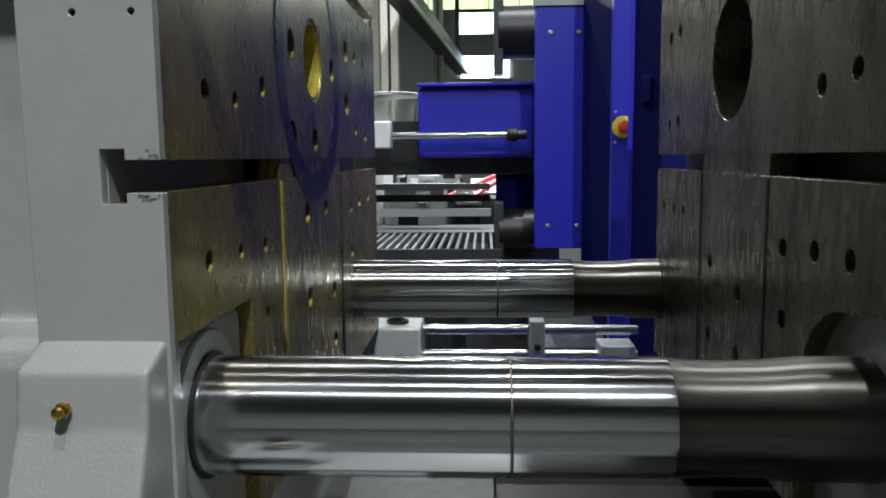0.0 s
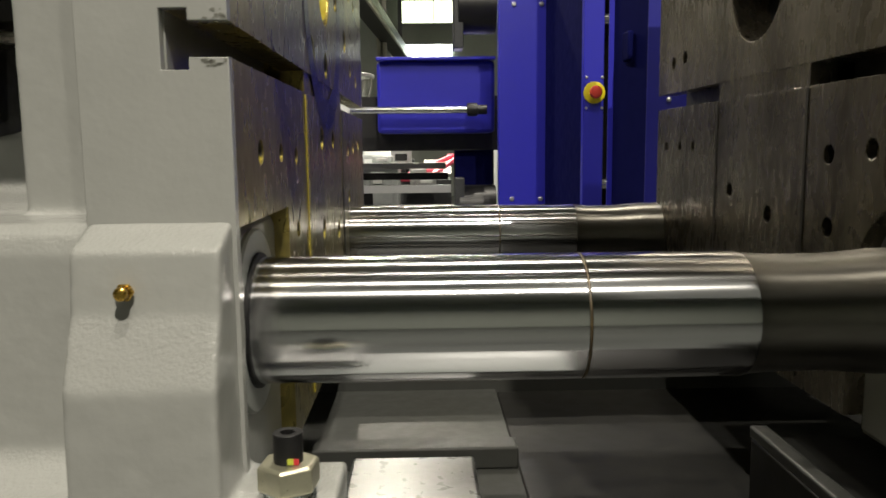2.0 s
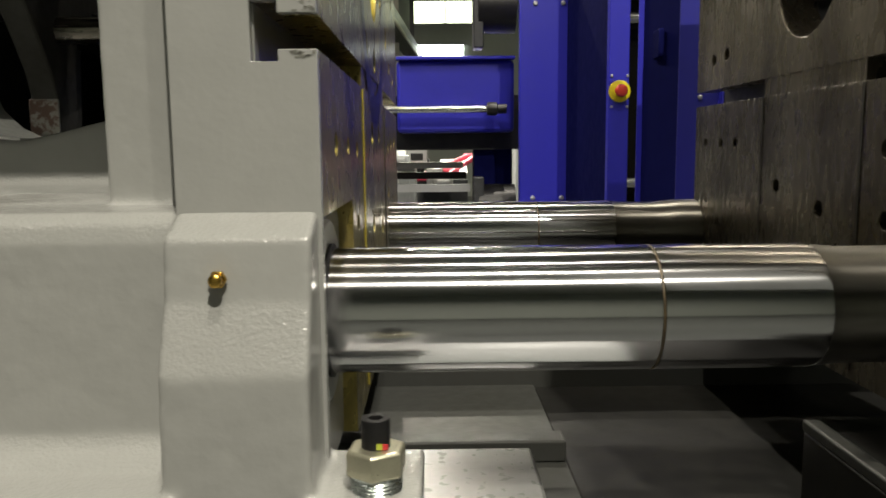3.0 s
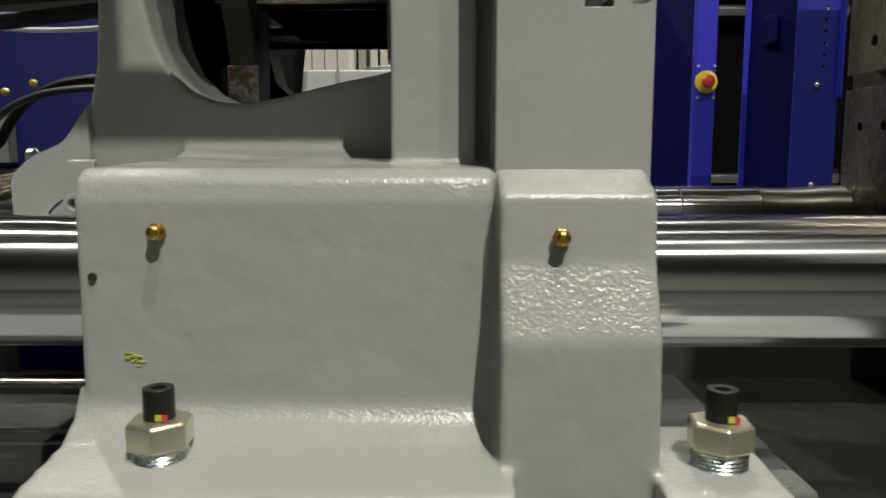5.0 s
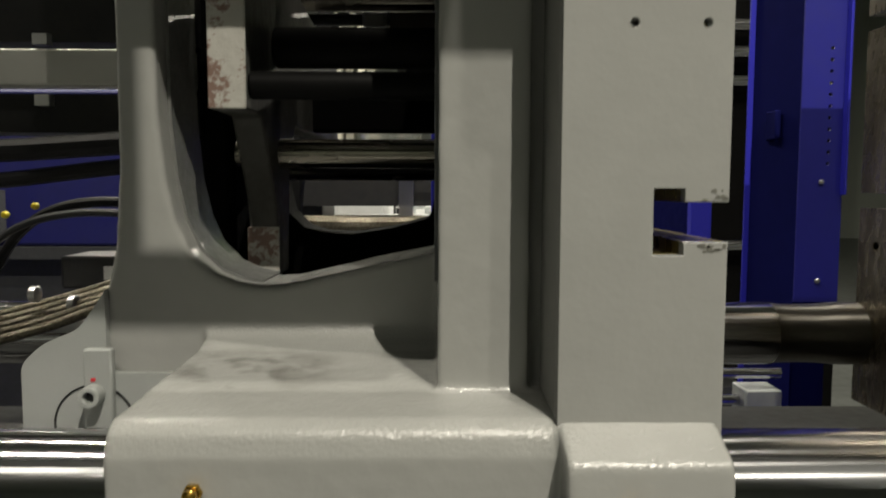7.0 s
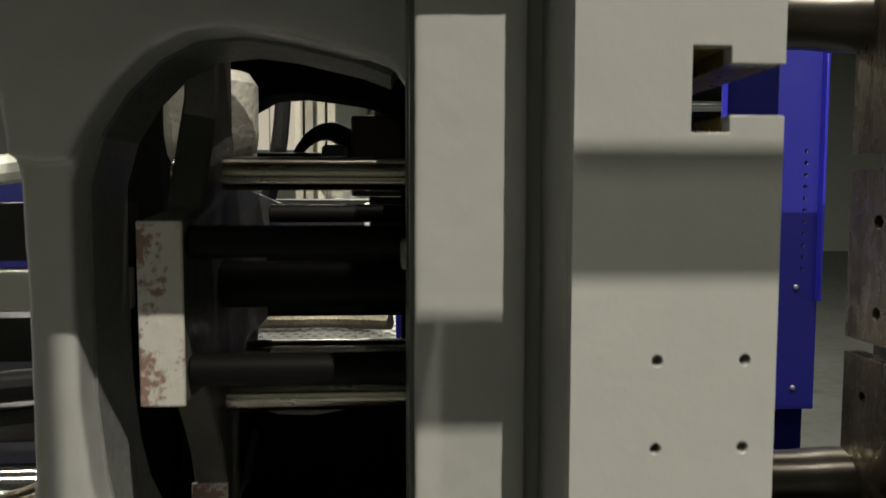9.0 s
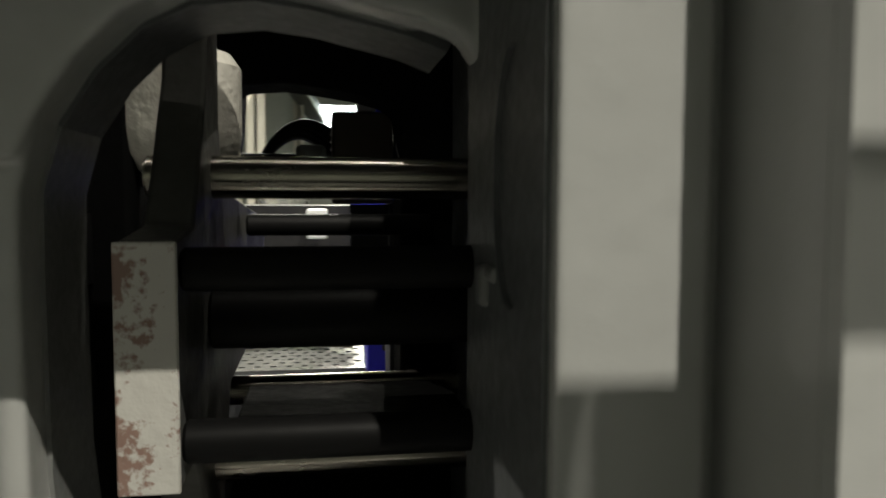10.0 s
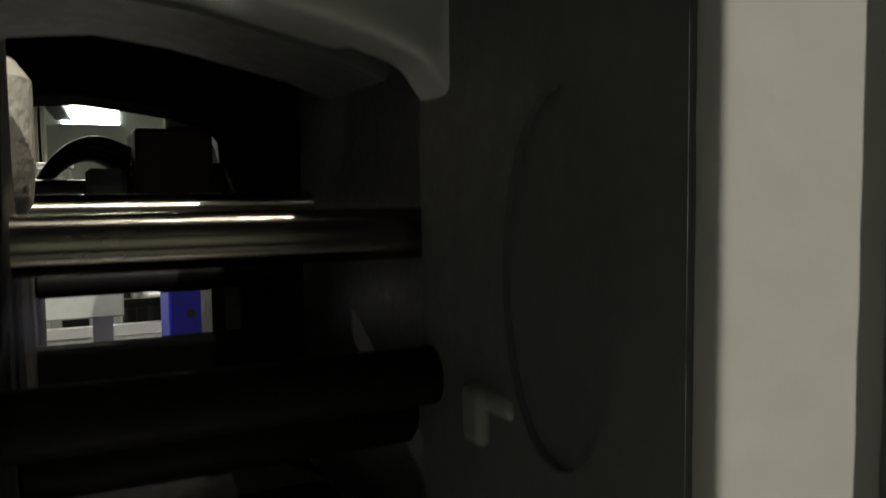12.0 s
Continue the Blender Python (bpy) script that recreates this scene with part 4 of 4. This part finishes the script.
part("shade_panel", bm_box(0.222, 1.46, 0.152, 0.166, 2.162, 3.0), PAINT_FLAT, rail, "unseen panel added to cast shade on the machine", bevel=0.002)
part("shade_panel", bm_box(0.222, 1.46, 0.152, 0.166, 1.50, 2.128), PAINT_FLAT, rail, "unseen panel added to cast shade on the machine", bevel=0.002)
for px in (-2.58, 1.48):
    part("post", bm_box(px - 0.02, px + 0.02, 0.150, 0.170, 0.0, 2.130), PAINT_FLAT, rail, bevel=0.004)

# ---------------------------------------------------------------- behind the platen: toggle side
lug = thing("toggle_lug", (-0.73, 0.82, 1.1), "grey painted cast lug with pin and key plate", "machine lug")
part("plate", bm_profile([rounded([(-0.797, 1.04), (-0.797, 1.158), (-0.778, 1.176), (-0.745, 1.19), (-0.722, 1.222), (-0.7215, 1.225), (-0.7205, 1.15), (-0.645, 1.15), (-0.645, 1.04)], 0.008)], "y", 0.80, 0.87), PAINT_FLAT, lug, bevel=0.003)
part("key_plate", bm_box(-0.738, -0.713, 0.790, 0.80, 1.08, 1.174), PAINT_FLAT, lug, bevel=0.002)
part("arc_seam", bm_profile([circle(-0.733, 1.104, 0.0362, 48), circle(-0.733, 1.104, 0.0346, 48)], "y", 0.7990, 0.8002), RUBBER, lug, "black seam round the pin boss")
pin = part("pin", bm_profile([circle(-0.728, 1.134, 0.0095, 24), circle(-0.728, 1.134, 0.0048, 16)], "y", 0.776, 0.792), PAINT_FLAT, lug, bevel=0.001)
part("pin_socket", bm_cyl("y", (-0.728, 1.134), 0.0049, 0.784, 0.792, 14), BLACK, pin)
part("paint_mark", bm_box(-0.731, -0.727, 0.789, 0.7902, 1.1455, 1.1485), REDDOT, lug, "red paint mark")

guide = thing("cable_tray", (-1.2, 1.0, 1.38), "aluminium profile rail between black cable trays", "rail")
part("profile", bm_profile([rounded(rect(0.985, 1.015, 1.425, 1.466), 0.004)], "x", -2.4, -0.70), CREAMG, guide)
part("tray", bm_box(-2.4, -0.70, 0.995, 1.06, 1.474, 1.53), BLACK, guide)
part("tray", bm_box(-2.4, -0.70, 0.995, 1.06, 1.375, 1.418), BLACK, guide)
for k in range(10):
    for z0 in (1.404, 1.47):
        part("clip", bm_box(-0.765 - 0.105 * k, -0.749 - 0.105 * k, 0.984, 0.998, z0, z0 + 0.012), ALU, guide)
part("writing_bar", bm_box(-0.97, -0.955, 0.9838, 0.985, 1.448, 1.452), DARK, guide, "small grey print bar")
part("writing_bar", bm_box(-0.97, -0.953, 0.9838, 0.985, 1.441, 1.444), DARK, guide, "small grey print bar")

# Added block: closes the toggle side against light from the left rear.
shade_block = thing("shade_block", (-0.72, 1.25, 1.44), "near-black block added behind the platen to shut out light", "machine part")
part("block", bm_box(-0.78, -0.665, 1.03, 1.48, 1.18, 1.70), SHADE_BLACK, shade_block, bevel=0.01)
part("boss", bm_lathe("x", (1.12, 1.44), [(0.09, -0.665), (0.09, -0.645), (0.07, -0.64)], 32), SHADE_BLACK, shade_block)
solid("cast_boss", bm_lathe("z", (-0.640, 1.075), [(0.030, 1.562), (0.044, 1.566), (0.052, 1.578), (0.0545, 1.60), (0.0545, 1.655), (0.046, 1.667)], 40), CASTB, "bare rough cast steel boss inside the platen", "boss")


def hose(points, r, mat, label, name="hose"):
    return solid(name, bm_tube(points, r), mat, label, "hose", "hoses")


hose([(-2.2, 0.97, 1.33), (-1.3, 0.95, 1.355), (-0.93, 0.95, 1.350), (-0.78, 0.95, 1.360), (-0.725, 0.95, 1.365)], 0.0125, RUBBER, "thick black rubber hydraulic hose")
hose([(-2.2, 0.95, 1.28), (-1.3, 0.95, 1.305), (-0.93, 0.95, 1.316), (-0.78, 0.95, 1.335), (-0.725, 0.95, 1.34)], 0.0085, RUBBER, "thin black rubber hydraulic hose")
hose([(-1.9, 1.5, 1.5), (-1.35, 1.45, 1.49), (-1.12, 1.4, 1.56), (-0.8, 1.4, 1.60)], 0.022, CLEAR, "pale translucent hose with metal clips")
hose([(-1.5, 1.35, 1.25), (-1.25, 1.3, 1.40), (-1.05, 1.3, 1.36), (-0.8, 1.3, 1.38)], 0.004, WHITE, "thin white cable in a loop", "cable")
hose([(-1.6, 1.3, 1.0), (-1.12, 1.3, 1.15), (-1.06, 1.3, 1.26), (-0.95, 1.3, 1.30), (-0.75, 1.3, 1.27)], 0.008, RUBBER, "black cable bent in an arc", "cable")
hose([(-1.7, 1.25, 0.98), (-1.16, 1.28, 1.10), (-1.10, 1.28, 1.24), (-0.96, 1.28, 1.285), (-0.75, 1.28, 1.255)], 0.006, DARK, "dark cable bent in an arc", "cable")
for k in range(5):
    hose([(-1.7, 1.08 + 0.02 * k, 1.03 + 0.006 * k), (-1.2, 1.08 + 0.02 * k, 1.075 + 0.005 * k), (-0.95, 1.09 + 0.02 * k, 1.125 + 0.008 * k), (-0.82, 1.09 + 0.02 * k, 1.175 + 0.006 * k), (-0.66, 1.1 + 0.02 * k, 1.18)], 0.0065, BRAID, "braided steel conduit over the bed")
for k in range(3):
    solid("cable_tie", bm_lathe("x", (1.13, 1.15 + 0.012 * k), [(0.008, -0.86 - 0.05 * k), (0.011, -0.858 - 0.05 * k), (0.011, -0.85 - 0.05 * k), (0.008, -0.848 - 0.05 * k)], 14), ALU, "metal clip round braided conduit", "clip", "conduit clips")
for yx, yz in ((-1.03, 1.285), (-1.075, 1.272)):
    solid("yellow_cap", bm_lathe("y", (yx, yz), [(0.0055, 1.29), (0.0055, 1.285), (0.0035, 1.281)], 14), YELLOW, "small yellow cable cap", "cap")
solid("junction_box", bm_box(-1.10, -0.78, 1.5, 1.62, 1.13, 1.19), BLACK, "dark box with white labels", "box", bevel=0.006)
for a in (-1.02, -0.945):
    solid("white_label", bm_box(a, a + 0.03, 1.495, 1.4995, 1.148, 1.172), WHITE, "blank white label on dark box", "label", "box labels")
solid("valve_block", bm_box(-0.98, -0.70, 1.10, 1.30, 0.88, 0.985), NAVY_SHADE, "dark blue valve block on the bed", "valve block", bevel=0.008)
solid("pipe", bm_cyl("x", (1.06, 0.873), 0.012, -1.6, -0.66, 16), ROD, "steel oil pipe low on the bed", "pipe")
solid("pipe", bm_cyl("x", (1.33, 1.10), 0.016, -2.4, -0.66, 16), ALU, "grey steel pipe behind the conduit", "pipe")
cover = thing("blue_cover", (-2.2, 2.7, 0), "blue sheet-metal cover of the machine behind", "machine cover")
# Same blue paint, deepened for the shade behind the hoses.
part("panel", bm_box(-3.2, -1.30, 2.6, 2.9, 1.12, 1.62), BLUE_DEEP_SHADE, cover, bevel=0.012)
part("trim", bm_box(-3.2, -1.30, 2.58, 2.62, 1.08, 1.12), DARK, cover)
part("base", bm_box(-3.2, -1.1, 2.65, 2.95, 0.0, 1.08), DARK, cover)
part("pale_upright", bm_box(-1.86, -1.80, 2.55, 2.60, 1.14, 1.30), BLOCKP, cover)

# ---------------------------------------------------------------- seen through the rear window
term = thing("terminal_box", (-0.47, 1.65, 1.4), "dark brown terminal box with black cables", "terminal box")
part("box", bm_box(-0.503, -0.424, 1.385, 1.50, 1.535, 1.655), BROWN, term, bevel=0.004)
part("fitting", bm_box(-0.47, -0.445, 1.40, 1.43, 1.655, 1.682), ALU, term, bevel=0.004)
part("blue_plug", bm_box(-0.445, -0.425, 1.44, 1.47, 1.655, 1.69), BLUE, term, bevel=0.004)
part("conduit", bm_cyl("x", (1.43, 1.592), 0.010, -0.66, -0.503, 14), DARK, term)
part("coupling", bm_lathe("x", (1.43, 1.596), [(0.015, -0.55), (0.02, -0.545), (0.02, -0.515), (0.015, -0.51)], 6), GREYP, term, "bright coupling nut")
for k in range(4):
    part("cable", bm_tube([(-0.503, 1.44, 1.60 + 0.011 * k), (-0.54, 1.45, 1.632 + 0.006 * k), (-0.58, 1.45, 1.616 + 0.004 * k), (-0.62, 1.46, 1.55)], 0.005), RUBBER, term)
part("bracket", bm_box(-0.425, -0.40, 1.42, 1.50, 1.2, 1.62), DARK, term)
part("mounting_plate", bm_box(-0.478, -0.426, 1.43, 1.445, 1.475, 1.534), DARK, term)
hose([(-0.425, 1.52, 1.655), (-0.405, 1.52, 1.65), (-0.398, 1.52, 1.60), (-0.40, 1.52, 1.4), (-0.40, 1.52, 1.2)], 0.006, CLEAR, "pale flexible tube behind the terminal box")
hose([(-0.66, 1.85, 2.0), (-0.66, 1.85, 1.9), (-0.665, 1.85, 1.75), (-0.68, 1.85, 1.6), (-0.74, 1.86, 1.4), (-0.78, 1.87, 0.6), (-0.78, 1.87, 0.0)], 0.017, RUBBER, "black corrugated vertical hose")
block = thing("blue_block", (-0.40, 1.80, 0.0), "blue painted block with bolt holes on dark post", "block")
part("body", bm_box(-0.437, -0.35, 1.74, 1.86, 1.22, 1.445), BLUE, block, bevel=0.004)
for bz in (1.275, 1.34, 1.405):
    part("bolt_hole", bm_cyl("y", (-0.405, bz), 0.007, 1.7392, 1.75, 14), BORE, block)
part("post", bm_box(-0.43, -0.37, 1.76, 1.84, 0.0, 1.22), DARK, block)
solid("perforated_tray", bm_profile([rect(-1.0, -0.40, 1.95, 2.55)] + [circle(-0.97 + 0.032 * i + 0.016 * (j % 2), 1.985 + 0.034 * j, 0.008, 6) for i in range(17) for j in range(16)], "z", 1.185, 1.192), BLOCKP, "perforated grey metal tray behind the machine", "tray")
solid("tray_stand", bm_join(bm_box(-0.98, -0.94, 2.0, 2.04, 0, 1.185), bm_box(-0.46, -0.42, 2.0, 2.04, 0, 1.185), bm_box(-0.98, -0.94, 2.46, 2.5, 0, 1.185), bm_box(-0.46, -0.42, 2.46, 2.5, 0, 1.185)), ALU, "aluminium legs under perforated tray", "stand")
hose([(-0.95, 2.2, 1.215), (-0.75, 2.15, 1.22), (-0.6, 2.2, 1.214), (-0.45, 2.12, 1.22)], 0.02, BRAID, "corrugated grey conduit lying on tray")

duct = thing("pale_duct", (-0.75, 2.3, 1.3), "pale grey sheet-metal duct behind the machine", "duct")
part("shell", bm_box(-1.1, -0.47, 2.25, 2.42, 1.335, 1.40), GREYP, duct, bevel=0.004)
part("seam", bm_box(-0.70, -0.69, 2.244, 2.25, 1.335, 1.40), ALU, duct)
part("leg", bm_box(-1.08, -1.04, 2.3, 2.34, 0.0, 1.335), ALU, duct)
part("leg", bm_box(-0.53, -0.49, 2.3, 2.34, 0.0, 1.335), ALU, duct)


def clutter(x, y, w, h, z, mat):
    t = thing("machine_block", (x, y, 0), "small machine block among far equipment", "machine block", "far machine blocks")
    part("body", bm_box(x - w / 2, x + w / 2, y, y + 0.25, z, z + h), mat, t, bevel=0.008)
    part("cap", bm_box(x - w * 0.3, x + w * 0.3, y - 0.015, y + 0.01, z + h * 0.3, z + h * 0.75), (ALU, BLACK, WHITE)[int(x * 37) % 3], t, bevel=0.003)
    part("post", bm_box(x - 0.03, x + 0.03, y + 0.1, y + 0.16, 0, z), DARK, t)


spread = random.Random(12)
for k in range(26):
    clutter(spread.uniform(-1.15, -0.05), spread.uniform(5.1, 8.5), spread.uniform(0.07, 0.24), spread.uniform(0.04, 0.14), spread.uniform(0.88, 1.14), spread.choice((GREYP, WHITE, GREYP, DARK, ALU, BLACK)))

rear = thing("rear_cylinder", (0.0, 1.8, 0.8), "grey block with polished rods behind the bed", "hydraulic cylinder")
part("block", bm_box(-0.275, -0.157, 1.72, 1.84, 0.64, 0.925), PAINT_FLAT, rear, bevel=0.006)
part("knob", bm_lathe("z", (-0.215, 1.78), [(0.026, 0.925), (0.026, 0.932), (0.012, 0.936), (0.012, 0.950), (0.028, 0.953), (0.028, 0.965), (0.02, 0.97)], 20), BLACK, rear)
for rz in (0.905, 0.845):
    part("rod", bm_cyl("x", (1.80, rz), 0.0125, -0.16, 0.34, 20), CHROME, rear)
part("clamp", bm_box(0.09, 0.125, 1.77, 1.83, 0.64, 0.93), PAINT_FLAT, rear, bevel=0.003)
part("clamp_bolt", bm_lathe("y", (0.108, 0.87), [(0.008, 1.772), (0.008, 1.765), (0.005, 1.762)], 12), BLACK, rear)
part("end_block", bm_box(0.25, 0.33, 1.76, 1.84, 0.64, 0.875), GREYP, rear, bevel=0.004)
part("skirt", bm_box(-0.3, 0.4, 1.66, 1.9, 0.0, 0.64), DARK, rear)

back = thing("rear_machine_platen", (0.95, 3.8, 0.0), "black machine block with chromed bars behind the gate", "machine block")
part("block", bm_box(0.56, 1.5, 3.75, 3.95, 0.0, 2.6), SHADE_BLACK, back, bevel=0.01)
for bz in (1.05, 1.80, 1.93, 2.05):
    part("bar", bm_cyl("x", (3.66, bz), 0.03, 0.57, 1.4, 24), CHROME, back, "chromed bar")
    part("bracket", bm_box(1.36, 1.40, 3.64, 3.76, bz - 0.04, bz + 0.04), BLACK, back)
